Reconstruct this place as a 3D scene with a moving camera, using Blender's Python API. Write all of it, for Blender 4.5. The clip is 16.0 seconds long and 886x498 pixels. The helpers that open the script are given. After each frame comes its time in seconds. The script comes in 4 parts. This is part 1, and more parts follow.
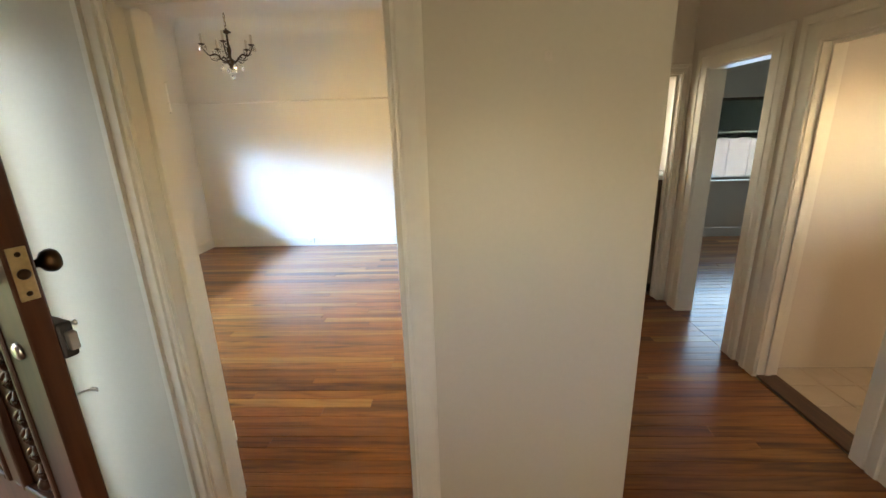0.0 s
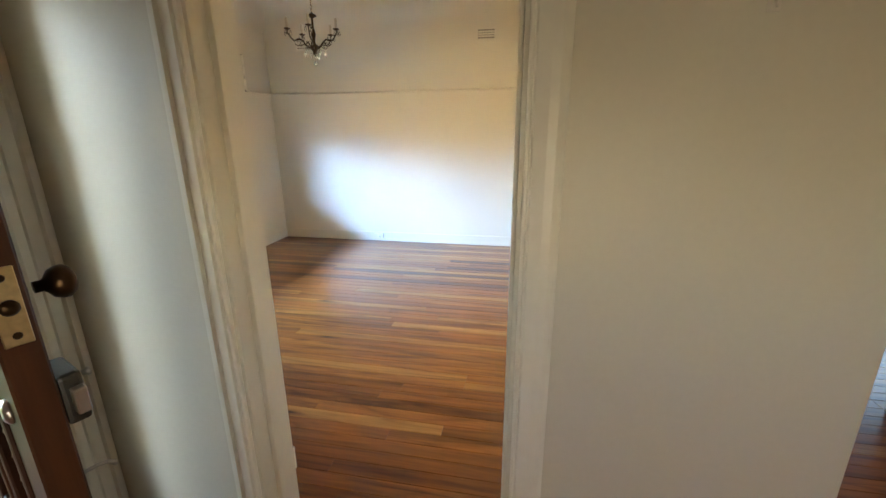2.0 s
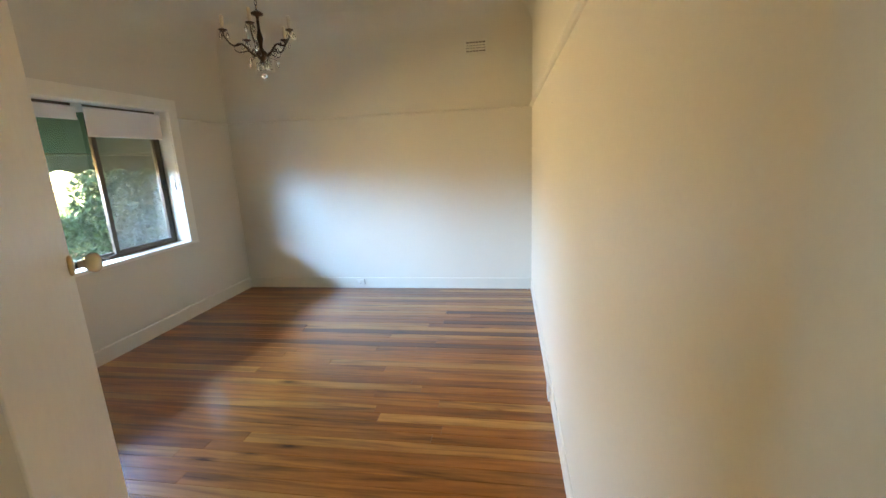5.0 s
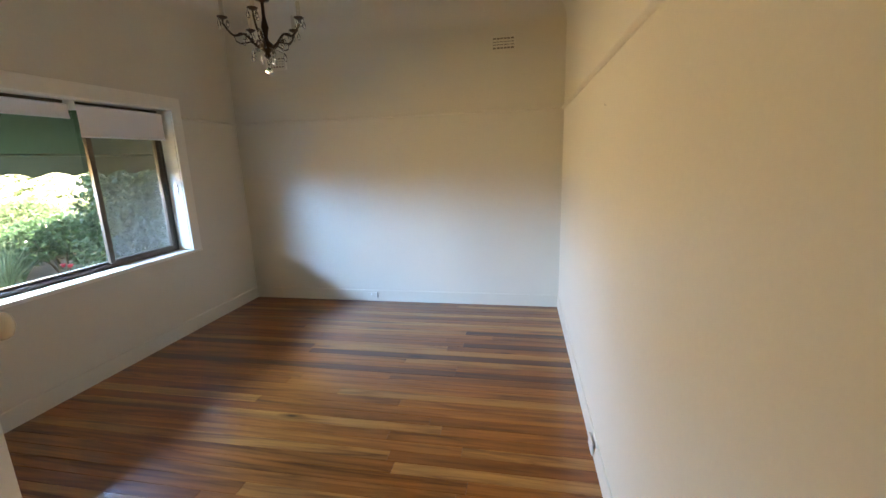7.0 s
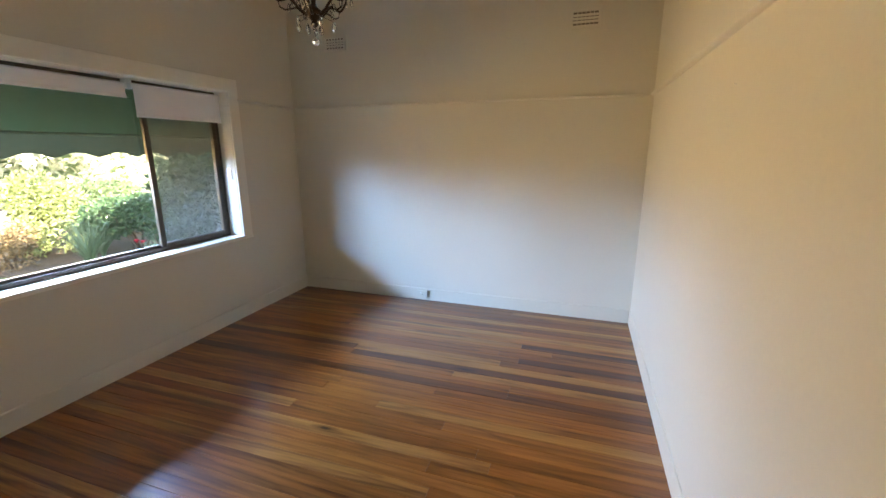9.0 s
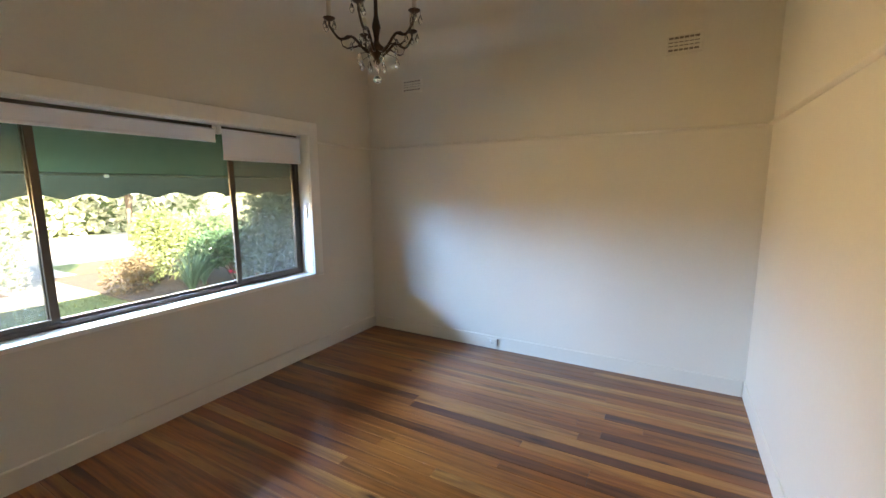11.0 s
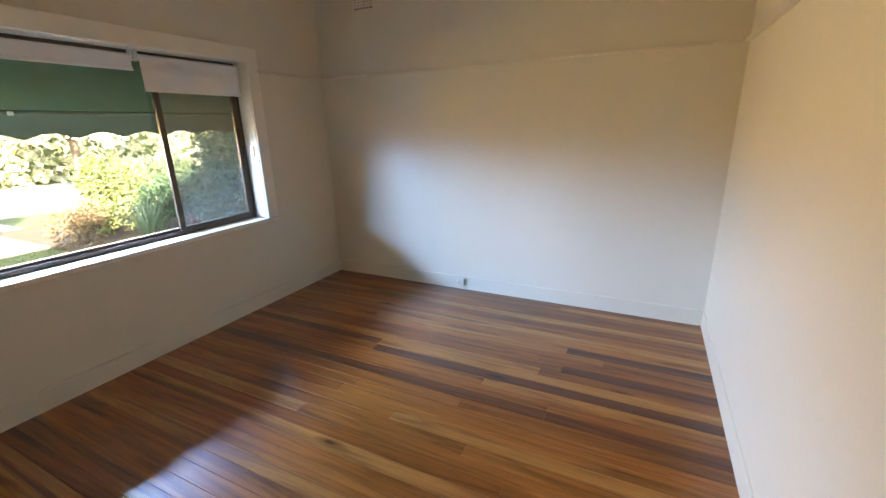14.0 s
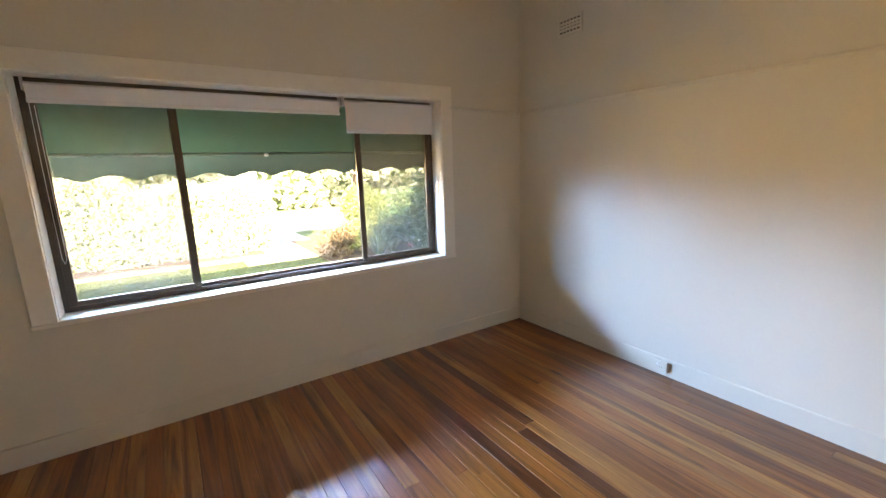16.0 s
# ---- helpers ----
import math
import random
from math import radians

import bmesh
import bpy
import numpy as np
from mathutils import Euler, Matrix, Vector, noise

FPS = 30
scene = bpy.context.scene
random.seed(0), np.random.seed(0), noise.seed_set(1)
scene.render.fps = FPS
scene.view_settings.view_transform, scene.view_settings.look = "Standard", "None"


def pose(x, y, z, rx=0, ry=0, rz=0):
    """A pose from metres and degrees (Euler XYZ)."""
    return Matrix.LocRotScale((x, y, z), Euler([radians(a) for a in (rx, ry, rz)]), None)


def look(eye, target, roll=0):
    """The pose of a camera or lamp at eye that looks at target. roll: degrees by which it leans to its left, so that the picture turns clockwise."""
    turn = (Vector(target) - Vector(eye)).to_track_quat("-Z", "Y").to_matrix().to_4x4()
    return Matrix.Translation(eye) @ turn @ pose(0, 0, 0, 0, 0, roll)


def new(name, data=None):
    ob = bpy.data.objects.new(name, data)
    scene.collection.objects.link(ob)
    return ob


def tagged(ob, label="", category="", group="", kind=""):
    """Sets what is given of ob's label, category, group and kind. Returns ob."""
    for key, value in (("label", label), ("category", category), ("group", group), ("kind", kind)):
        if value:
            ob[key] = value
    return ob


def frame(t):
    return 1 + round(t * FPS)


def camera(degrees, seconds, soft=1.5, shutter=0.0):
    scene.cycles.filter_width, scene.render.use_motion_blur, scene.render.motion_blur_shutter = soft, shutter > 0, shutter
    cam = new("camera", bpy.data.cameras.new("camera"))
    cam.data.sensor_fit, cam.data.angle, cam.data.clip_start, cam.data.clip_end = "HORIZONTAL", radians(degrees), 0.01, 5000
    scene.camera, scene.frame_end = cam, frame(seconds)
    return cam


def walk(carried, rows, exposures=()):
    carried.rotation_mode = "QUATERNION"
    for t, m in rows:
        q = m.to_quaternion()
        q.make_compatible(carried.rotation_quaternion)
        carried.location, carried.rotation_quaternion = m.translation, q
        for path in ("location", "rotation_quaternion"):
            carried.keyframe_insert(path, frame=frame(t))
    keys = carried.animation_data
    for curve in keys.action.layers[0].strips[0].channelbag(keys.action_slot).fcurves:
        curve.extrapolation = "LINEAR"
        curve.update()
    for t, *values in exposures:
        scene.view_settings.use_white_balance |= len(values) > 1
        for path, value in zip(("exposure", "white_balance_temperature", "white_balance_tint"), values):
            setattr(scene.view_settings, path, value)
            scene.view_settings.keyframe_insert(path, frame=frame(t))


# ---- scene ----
cam = camera(93.8, 16.0)
PATH = [
    (0, (0.282, 0.268, 1.602), (0.191, 2.188, 1.049), -1.8),
    (0.5, (0.308, 0.273, 1.62), (-0.014, 2.188, 1.143), -1.9),
    (1, (0.297, 0.306, 1.605), (-0.123, 2.203, 1.129), -1.8),
    (1.5, (0.224, 0.434, 1.588), (-0.196, 2.314, 1.049), -0.8),
    (2, (0.095, 0.596, 1.578), (-0.285, 2.478, 1.015), -0.5),
    (2.5, (0.058, 0.707, 1.566), (-0.388, 2.592, 1.066), -1.4),
    (3, (0.062, 0.905, 1.586), (-0.543, 2.773, 1.205), -1.7),
    (3.5, (0.014, 1.048, 1.578), (-0.607, 2.904, 1.168), -1.2),
    (4, (-0.101, 1.2, 1.587), (-0.535, 3.105, 1.159), -1.2),
    (4.5, (-0.182, 1.335, 1.556), (-0.476, 3.261, 1.105), -1.5),
    (5, (-0.151, 1.431, 1.554), (-0.461, 3.358, 1.118), -2.5),
    (7.5, (-0.312, 1.885, 1.606), (-0.723, 3.795, 1.179), -0.9),
    (8, (-0.285, 1.976, 1.595), (-0.862, 3.844, 1.173), -0.6),
    (8.5, (-0.309, 2.056, 1.595), (-0.928, 3.903, 1.142), -0.3),
    (9, (-0.402, 2.152, 1.597), (-1.015, 3.998, 1.131), -0.1),
    (9.5, (-0.46, 2.221, 1.575), (-1.177, 4.033, 1.125), -0.1),
    (10, (-0.453, 2.33, 1.596), (-1.4, 4.042, 1.182), -0.7),
    (12.5, (-0.39, 2.463, 1.638), (-1.289, 4.243, 1.488), -1.5),
    (13, (-0.36, 2.482, 1.665), (-1.048, 4.335, 1.363), -1.8),
    (13.5, (-0.388, 2.499, 1.613), (-1.087, 4.308, 1.122), -1.6),
    (14, (-0.395, 2.633, 1.563), (-1.244, 4.351, 0.991), -1.5),
    (14.5, (-0.487, 2.815, 1.583), (-1.58, 4.423, 1.115), -1.4),
    (15, (-0.514, 2.971, 1.575), (-1.856, 4.395, 1.162), -1.7),
    (15.5, (-0.491, 3.129, 1.566), (-2.021, 4.357, 1.179), -1.8),
    (16, (-0.455, 3.282, 1.559), (-2.099, 4.355, 1.172), -1.9),
]
walk(cam, [(t, look(eye, target, roll)) for t, eye, target, roll in PATH], [(0.0, 4.92, 7050, 8), (1.5, 4.76, 7000, 8), (2.5, 4.50, 6950, 7), (4.2, 4.44, 7250, 4), (5.0, 4.14, 7100, 5), (8.0, 3.72, 7050, 10), (13.5, 3.72, 7300, 12), (16.0, 3.88, 7550, 15)])

# ---- world, sun and sky ----
world = bpy.data.worlds.new("sky")
scene.world = world
world.use_nodes = True
wn = world.node_tree.nodes
sky = wn.new("ShaderNodeTexSky")
sky.sky_type = "NISHITA"
sky.sun_disc = False
SUN_DIR = Vector((0.62, -0.42, 0.37)).normalized()   # towards the sun
sky.sun_elevation = math.asin(SUN_DIR.z)
sky.sun_rotation = math.atan2(SUN_DIR.x, SUN_DIR.y)
world.node_tree.links.new(sky.outputs[0], wn["Background"].inputs[0])
wn["Background"].inputs[1].default_value = 0.12
sun = new("sun", bpy.data.lights.new("sun", "SUN"))
sun.data.energy, sun.data.angle, sun.data.color = 3.4, radians(0.6), (1.0, 0.93, 0.82)
sun.matrix_world = look(SUN_DIR * 40, (0, 0, 0))


def area_lamp(name, m, w, h, watts, color):
    """An area lamp for daylight at an opening or for added fill."""
    d = bpy.data.lights.new(name, "AREA")
    d.shape, d.size, d.size_y, d.energy, d.color = "RECTANGLE", w, h, watts, color
    ob = new(name, d)
    ob.matrix_world = m
    return ob


# daylight entering by the bedroom window under the awning: bright low sky, the sky above it, and warm light off the sunlit garden
area_lamp("window_sky_light", look((-4.85, 2.95, 1.630), (0.0, 4.6, 1.630)), 1.3, 0.10, 34.0, (0.29, 0.53, 1.0)).data.spread = radians(150)
area_lamp("window_high_sky_light", look((-4.85, 3.8, 1.94), (-3.5, 4.2, 1.0)), 2.9, 0.34, 38.0, (0.33, 0.51, 1.0)).data.spread = radians(120)
area_lamp("window_garden_light", look((-5.2, 3.7, 1.36), (0.0, 3.9, 2.2)), 3.2, 0.24, 7.2, (1.0, 0.71, 0.37)).data.spread = radians(120)
# daylight at the front door, sidelight and far window, plus three added fill lamps
area_lamp("entry_door_light", look((-1.62, 0.84, 1.98), (0.4, 1.0, 0.9)), 0.85, 0.25, 0.36, (1.0, 0.88, 0.70))
area_lamp("sidelight_light", look((-1.78, 1.26, 1.15), (-1.2, 1.66, 0.95)), 0.3, 1.7, 0.6, (0.68, 0.82, 1.0)).data.spread = radians(80)
# added fill from behind the viewer, to brighten the hall wall
area_lamp("entry_fill_light", look((0.6, -0.89, 0.95), (0.6, 1.6, 0.6)), 0.45, 0.45, 0.58, (1.0, 0.82, 0.64))
# added warm fill for the tiled room; no source is known there
area_lamp("bath_fill_light", look((4.28, 1.15, 1.55), (2.5, 1.6, 1.0)), 0.7, 0.6, 0.52, (1.0, 0.66, 0.44))
# added orange fill that lights the glimpse past the hall end
area_lamp("kitchen_fill_light", look((1.25, 7.18, 1.5), (1.5, 5.0, 1.0)), 1.2, 1.0, 1.0, (1.0, 0.72, 0.46))
area_lamp("far_window_light", look((4.1, 6.24, 1.35), (3.6, 4.0, 0.3)), 1.5, 1.0, 0.8, (0.48, 0.70, 1.0))

# ---- materials ----
def material(name):
    m = bpy.data.materials.new(name)
    m.use_nodes = True
    nt = m.node_tree
    return m, nt, nt.nodes["Principled BSDF"]


def node(nt, kind, **kw):
    n = nt.nodes.new(kind)
    for k, v in kw.items():
        if k in ("operation", "blend_type", "data_type", "feature"):
            setattr_safe(n, k, v)
        else:
            n.inputs[k].default_value = v
    return n


def setattr_safe(n, k, v):
    if k == "operation":
        n.operation = v
    elif k == "blend_type":
        n.blend_type = v
    elif k == "data_type":
        n.data_type = v
    elif k == "feature":
        n.feature = v


def coords(nt, scale=(1, 1, 1), world_space=False):
    c = nt.nodes.new("ShaderNodeTexCoord")
    mp = nt.nodes.new("ShaderNodeMapping")
    mp.inputs["Scale"].default_value = scale
    if world_space:
        g = nt.nodes.new("ShaderNodeNewGeometry")
        nt.links.new(g.outputs["Position"], mp.inputs[0])
    else:
        nt.links.new(c.outputs["Object"], mp.inputs[0])
    return mp.outputs[0]


def ramp(nt, fac, stops):
    r = nt.nodes.new("ShaderNodeValToRGB")
    while len(r.color_ramp.elements) < len(stops):
        r.color_ramp.elements.new(0.5)
    for e, (p, c) in zip(r.color_ramp.elements, stops):
        e.position, e.color = p, (*c, 1)
    nt.links.new(fac, r.inputs[0])
    return r.outputs[0]


def bump(nt, bsdf, height, strength, distance=0.01):
    b = nt.nodes.new("ShaderNodeBump")
    b.inputs["Strength"].default_value, b.inputs["Distance"].default_value = strength, distance
    nt.links.new(height, b.inputs["Height"])
    nt.links.new(b.outputs[0], bsdf.inputs["Normal"])


def plain(name, col, rough=0.5, metal=0.0, var=0.08, grain=30.0, relief=0.15, spec=None):
    """A paint, plaster, cloth or metal with two scales of variation."""
    m, nt, b = material(name)
    v = coords(nt, world_space=True)
    n1 = node(nt, "ShaderNodeTexNoise", Scale=1.7, Detail=3.0)
    n2 = node(nt, "ShaderNodeTexNoise", Scale=grain, Detail=5.0)
    nt.links.new(v, n1.inputs["Vector"]), nt.links.new(v, n2.inputs["Vector"])
    mix = node(nt, "ShaderNodeMath", operation="ADD")
    nt.links.new(n1.outputs[0], mix.inputs[0]), nt.links.new(n2.outputs[0], mix.inputs[1])
    half = node(nt, "ShaderNodeMath", operation="MULTIPLY")
    half.inputs[1].default_value = 0.5
    nt.links.new(mix.outputs[0], half.inputs[0])
    lo, hi = [c * (1 - var) for c in col], [min(1, c * (1 + var)) for c in col]
    nt.links.new(ramp(nt, half.outputs[0], [(0.3, lo), (0.7, hi)]), b.inputs["Base Color"])
    b.inputs["Roughness"].default_value, b.inputs["Metallic"].default_value = rough, metal
    if spec is not None:
        b.inputs["Specular IOR Level"].default_value = spec
    bump(nt, b, n2.outputs[0], relief, 0.002)
    return m


def timber(name, tones, axis=0, rough=0.22, scale=1.0, coat=0.3, per_object=True, knots=False):
    """Polished boards: each piece takes its own tone, with long grain along an axis and darker streaks."""
    m, nt, b = material(name)
    sc = [9.0 * scale, 9.0 * scale, 9.0 * scale]
    sc[axis] = 0.55 * scale
    info = nt.nodes.new("ShaderNodeObjectInfo")
    geo = nt.nodes.new("ShaderNodeNewGeometry")
    off = node(nt, "ShaderNodeMath", operation="MULTIPLY")
    off.inputs[1].default_value = 37.0
    nt.links.new(info.outputs["Random"], off.inputs[0])
    comb = nt.nodes.new("ShaderNodeCombineXYZ")
    for i in range(3):
        nt.links.new(off.outputs[0], comb.inputs[i])
    add = nt.nodes.new("ShaderNodeVectorMath")
    nt.links.new(geo.outputs["Position"], add.inputs[0]), nt.links.new(comb.outputs[0], add.inputs[1])
    mp = nt.nodes.new("ShaderNodeMapping")
    mp.inputs["Scale"].default_value = sc
    nt.links.new(add.outputs[0], mp.inputs[0])
    big = node(nt, "ShaderNodeTexNoise", Scale=1.0, Detail=4.0, Roughness=0.6, Distortion=1.2)
    fine = node(nt, "ShaderNodeTexNoise", Scale=7.0, Detail=6.0, Roughness=0.7)
    nt.links.new(mp.outputs[0], big.inputs["Vector"]), nt.links.new(mp.outputs[0], fine.inputs["Vector"])
    base = ramp(nt, info.outputs["Random"], tones) if per_object else ramp(nt, big.outputs[0], tones)
    streak = ramp(nt, big.outputs[0], [(0.30, (0.40, 0.32, 0.27)), (0.46, (0.88, 0.85, 0.82)), (0.62, (1.12, 1.10, 1.06))])
    grain = ramp(nt, fine.outputs[0], [(0.32, (0.70, 0.64, 0.60)), (0.55, (1, 1, 1)), (0.75, (1.12, 1.12, 1.10))])
    m1 = node(nt, "ShaderNodeMix", data_type="RGBA", blend_type="MULTIPLY")
    m1.inputs[0].default_value = 1.0
    nt.links.new(base, m1.inputs[6]), nt.links.new(streak, m1.inputs[7])
    m2 = node(nt, "ShaderNodeMix", data_type="RGBA", blend_type="MULTIPLY")
    m2.inputs[0].default_value = 0.8
    nt.links.new(m1.outputs[2], m2.inputs[6]), nt.links.new(grain, m2.inputs[7])
    colour = m2.outputs[2]
    if knots:
        # growth-ring figure: thin darker lines that wander along the board
        ring = node(nt, "ShaderNodeTexNoise", Scale=0.9, Detail=2.0, Roughness=0.45, Distortion=0.5)
        nt.links.new(mp.outputs[0], ring.inputs["Vector"])
        many = node(nt, "ShaderNodeMath", operation="MULTIPLY")
        many.inputs[1].default_value = 10.0
        nt.links.new(ring.outputs[0], many.inputs[0])
        fold = node(nt, "ShaderNodeMath", operation="PINGPONG")
        fold.inputs[1].default_value = 1.0
        nt.links.new(many.outputs[0], fold.inputs[0])
        lines = ramp(nt, fold.outputs[0], [(0.0, (0.50, 0.42, 0.38)), (0.16, (0.80, 0.77, 0.74)), (0.42, (1.04, 1.03, 1.02))])
        m4 = node(nt, "ShaderNodeMix", data_type="RGBA", blend_type="MULTIPLY")
        m4.inputs[0].default_value = 0.6
        nt.links.new(colour, m4.inputs[6]), nt.links.new(lines, m4.inputs[7])
        colour = m4.outputs[2]
        # sparse dark knots and gum veins, drawn out along the board
        mk = nt.nodes.new("ShaderNodeMapping")
        mk.inputs["Scale"].default_value = (1.1, 4.6, 1.0)
        nt.links.new(add.outputs[0], mk.inputs[0])
        vo = node(nt, "ShaderNodeTexVoronoi", Scale=1.0)
        nt.links.new(mk.outputs[0], vo.inputs["Vector"])
        wob = node(nt, "ShaderNodeMath", operation="MULTIPLY_ADD")
        wob.inputs[1].default_value, wob.inputs[2].default_value = 0.10, -0.05
        nt.links.new(fine.outputs[0], wob.inputs[0])
        dist = node(nt, "ShaderNodeMath", operation="ADD")
        nt.links.new(vo.outputs["Distance"], dist.inputs[0]), nt.links.new(wob.outputs[0], dist.inputs[1])
        kn = ramp(nt, dist.outputs[0], [(0.035, (0.16, 0.12, 0.10)), (0.06, (0.55, 0.50, 0.46)), (0.13, (1, 1, 1))])
        m3 = node(nt, "ShaderNodeMix", data_type="RGBA", blend_type="MULTIPLY")
        m3.inputs[0].default_value = 1.0
        nt.links.new(colour, m3.inputs[6]), nt.links.new(kn, m3.inputs[7])
        colour = m3.outputs[2]
    nt.links.new(colour, b.inputs["Base Color"])
    b.inputs["Roughness"].default_value = rough
    b.inputs["Coat Weight"].default_value, b.inputs["Coat Roughness"].default_value = coat, rough * 0.55
    if coat > 0.9:
        b.inputs["Specular IOR Level"].default_value = 0.15   # the lacquer shines, the wood hardly
    bump(nt, b, fine.outputs[0], 0.06, 0.002)
    return m


def glass(name, tint=(1, 1, 1), rough=0.0):
    m, nt, b = material(name)
    nt.nodes.remove(b)
    out = nt.nodes["Material Output"]
    tr, gl = nt.nodes.new("ShaderNodeBsdfTransparent"), nt.nodes.new("ShaderNodeBsdfGlossy")
    tr.inputs[0].default_value, gl.inputs["Roughness"].default_value = (*tint, 1), rough
    fr, mx = nt.nodes.new("ShaderNodeFresnel"), nt.nodes.new("ShaderNodeMixShader")
    fr.inputs[0].default_value = 1.35
    nt.links.new(fr.outputs[0], mx.inputs[0]), nt.links.new(tr.outputs[0], mx.inputs[1]), nt.links.new(gl.outputs[0], mx.inputs[2])
    nt.links.new(mx.outputs[0], out.inputs[0])
    return m


def gauze(name, col, cover):
    """Fine insect mesh: too fine to see its wires, it veils what lies behind."""
    m, nt, b = material(name)
    out = nt.nodes["Material Output"]
    b.inputs["Base Color"].default_value, b.inputs["Roughness"].default_value = (*col, 1), 0.8
    tr, mx = nt.nodes.new("ShaderNodeBsdfTransparent"), nt.nodes.new("ShaderNodeMixShader")
    mx.inputs[0].default_value = cover
    nt.links.new(tr.outputs[0], mx.inputs[1]), nt.links.new(b.outputs[0], mx.inputs[2]), nt.links.new(mx.outputs[0], out.inputs[0])
    return m


def thin_cloth(name, col, through_part, rough=0.9):
    """Cloth or leaf that lets some light through."""
    m, nt, b = material(name)
    out = nt.nodes["Material Output"]
    geo = nt.nodes.new("ShaderNodeNewGeometry")
    lo, hi = [c * 0.6 for c in col], [min(1, c * 1.45) for c in col]
    c = ramp(nt, geo.outputs["Random Per Island"], [(0.0, lo), (0.6, col), (1.0, hi)])
    tl, mx = nt.nodes.new("ShaderNodeBsdfTranslucent"), nt.nodes.new("ShaderNodeMixShader")
    nt.links.new(c, b.inputs["Base Color"]), nt.links.new(c, tl.inputs[0])
    b.inputs["Roughness"].default_value = rough
    mx.inputs[0].default_value = through_part
    nt.links.new(b.outputs[0], mx.inputs[1]), nt.links.new(tl.outputs[0], mx.inputs[2]), nt.links.new(mx.outputs[0], out.inputs[0])
    return m


WALL = plain("cream_wall_paint", (0.68, 0.635, 0.53), 0.42, var=0.025, grain=55, relief=0.12)
HALLWALL = plain("hall_wall_paint", (0.72, 0.66, 0.57), 0.42, var=0.025, grain=55, relief=0.12)
TRIM = plain("gloss_trim_paint", (0.82, 0.78, 0.68), 0.34, var=0.04, grain=26, relief=0.06)
CEIL = plain("ceiling_paint", (0.75, 0.71, 0.63), 0.6, var=0.02, grain=40, relief=0.1)
FLOOR = timber("polished_hardwood_boards", [(0.0, (0.235, 0.074, 0.013)), (0.6, (0.290, 0.099, 0.018)), (1.0, (0.345, 0.128, 0.025))], 0, 0.38, 1.0, 1.0, knots=True)
FLOOR_DARK = timber("dark_hardwood_boards", [(0.0, (0.105, 0.031, 0.008)), (1.0, (0.150, 0.047, 0.012))], 0, 0.38, 1.0, 1.0, knots=True)
FLOOR_PALE = timber("pale_hardwood_boards", [(0.0, (0.360, 0.150, 0.036)), (1.0, (0.420, 0.190, 0.050))], 0, 0.38, 1.0, 1.0, knots=True)
SUBFLOOR = plain("dark_board_joint", (0.05, 0.022, 0.01), 0.7)
DOORWOOD = timber("stained_door_timber", [(0.3, (0.028, 0.009, 0.004)), (0.7, (0.075, 0.026, 0.009))], 2, 0.42, 1.0, 0.0, per_object=False)
DOORWOOD.node_tree.nodes["Principled BSDF"].inputs["Specular IOR Level"].default_value = 0.32   # old stain with a dull wax finish
DARKWOOD = timber("threshold_timber", [(0.3, (0.07, 0.03, 0.014)), (0.7, (0.14, 0.06, 0.026))], 1, 0.35, 1.0, 0.2, per_object=False)
BRONZE_AL = plain("bronze_anodised_frame", (0.085, 0.065, 0.045), 0.38, 0.4, var=0.15)
BRASS = plain("aged_brass", (0.56, 0.42, 0.22), 0.3, 1.0, var=0.25, grain=90)
DARKBRASS = plain("dark_bronze", (0.045, 0.027, 0.014), 0.36, 0.9, var=0.3, grain=80)
STEEL = plain("satin_steel", (0.62, 0.60, 0.57), 0.28, 1.0, var=0.1)
BLACK = plain("black_enamel", (0.018, 0.017, 0.016), 0.4, var=0.2)
IVORY = plain("ivory_ceramic", (0.66, 0.56, 0.40), 0.22, var=0.05)
CANDLE = plain("candle_sleeve_card", (0.50, 0.44, 0.33), 0.6, var=0.08)
PLASTIC = plain("white_plastic", (0.80, 0.80, 0.78), 0.35, var=0.03)
VENTPAINT = plain("vent_plaster_paint", (0.70, 0.66, 0.56), 0.6, var=0.06)
VENTHOLE = plain("vent_slot_shade", (0.20, 0.17, 0.13), 0.9)
# dark colour that stands for the shade inside small holes
HOLESHADE = plain("hole_shade", (0.06, 0.05, 0.04), 0.9)
BLIND = plain("white_blind_fabric", (0.80, 0.79, 0.80), 0.85, var=0.02, grain=160, relief=0.25)
GLASS = glass("window_glass", (0.97, 0.985, 0.975))
CRYSTAL, _nt, _b = material("cut_crystal")
_b.inputs["Base Color"].default_value, _b.inputs["Roughness"].default_value = (1, 1, 1, 1), 0.02
_b.inputs["Transmission Weight"].default_value, _b.inputs["IOR"].default_value = 1.0, 1.55
SCREEN = gauze("flyscreen_mesh", (0.22, 0.235, 0.24), 0.28)
CANVAS = thin_cloth("green_awning_canvas", (0.027, 0.039, 0.013), 0.05)
CANVAS_TRIM = thin_cloth("green_valance_canvas", (0.040, 0.045, 0.022), 0.05)
TILE = plain("cream_floor_tile", (0.60, 0.54, 0.45), 0.25, var=0.08, grain=12)
GROUT = plain("grey_grout", (0.22, 0.20, 0.17), 0.8)
BRICK = plain("terracotta_paver", (0.36, 0.15, 0.11), 0.8, var=0.25, grain=60, relief=0.4)
HOUSEBRICK = plain("pink_red_house_brick", (0.25, 0.13, 0.13), 0.85, var=0.3, grain=50, relief=0.5)
MORTAR = plain("paver_sand_joint", (0.30, 0.26, 0.22), 0.9)
OUTWALL = plain("rendered_outer_wall", (0.55, 0.50, 0.43), 0.85, var=0.06)
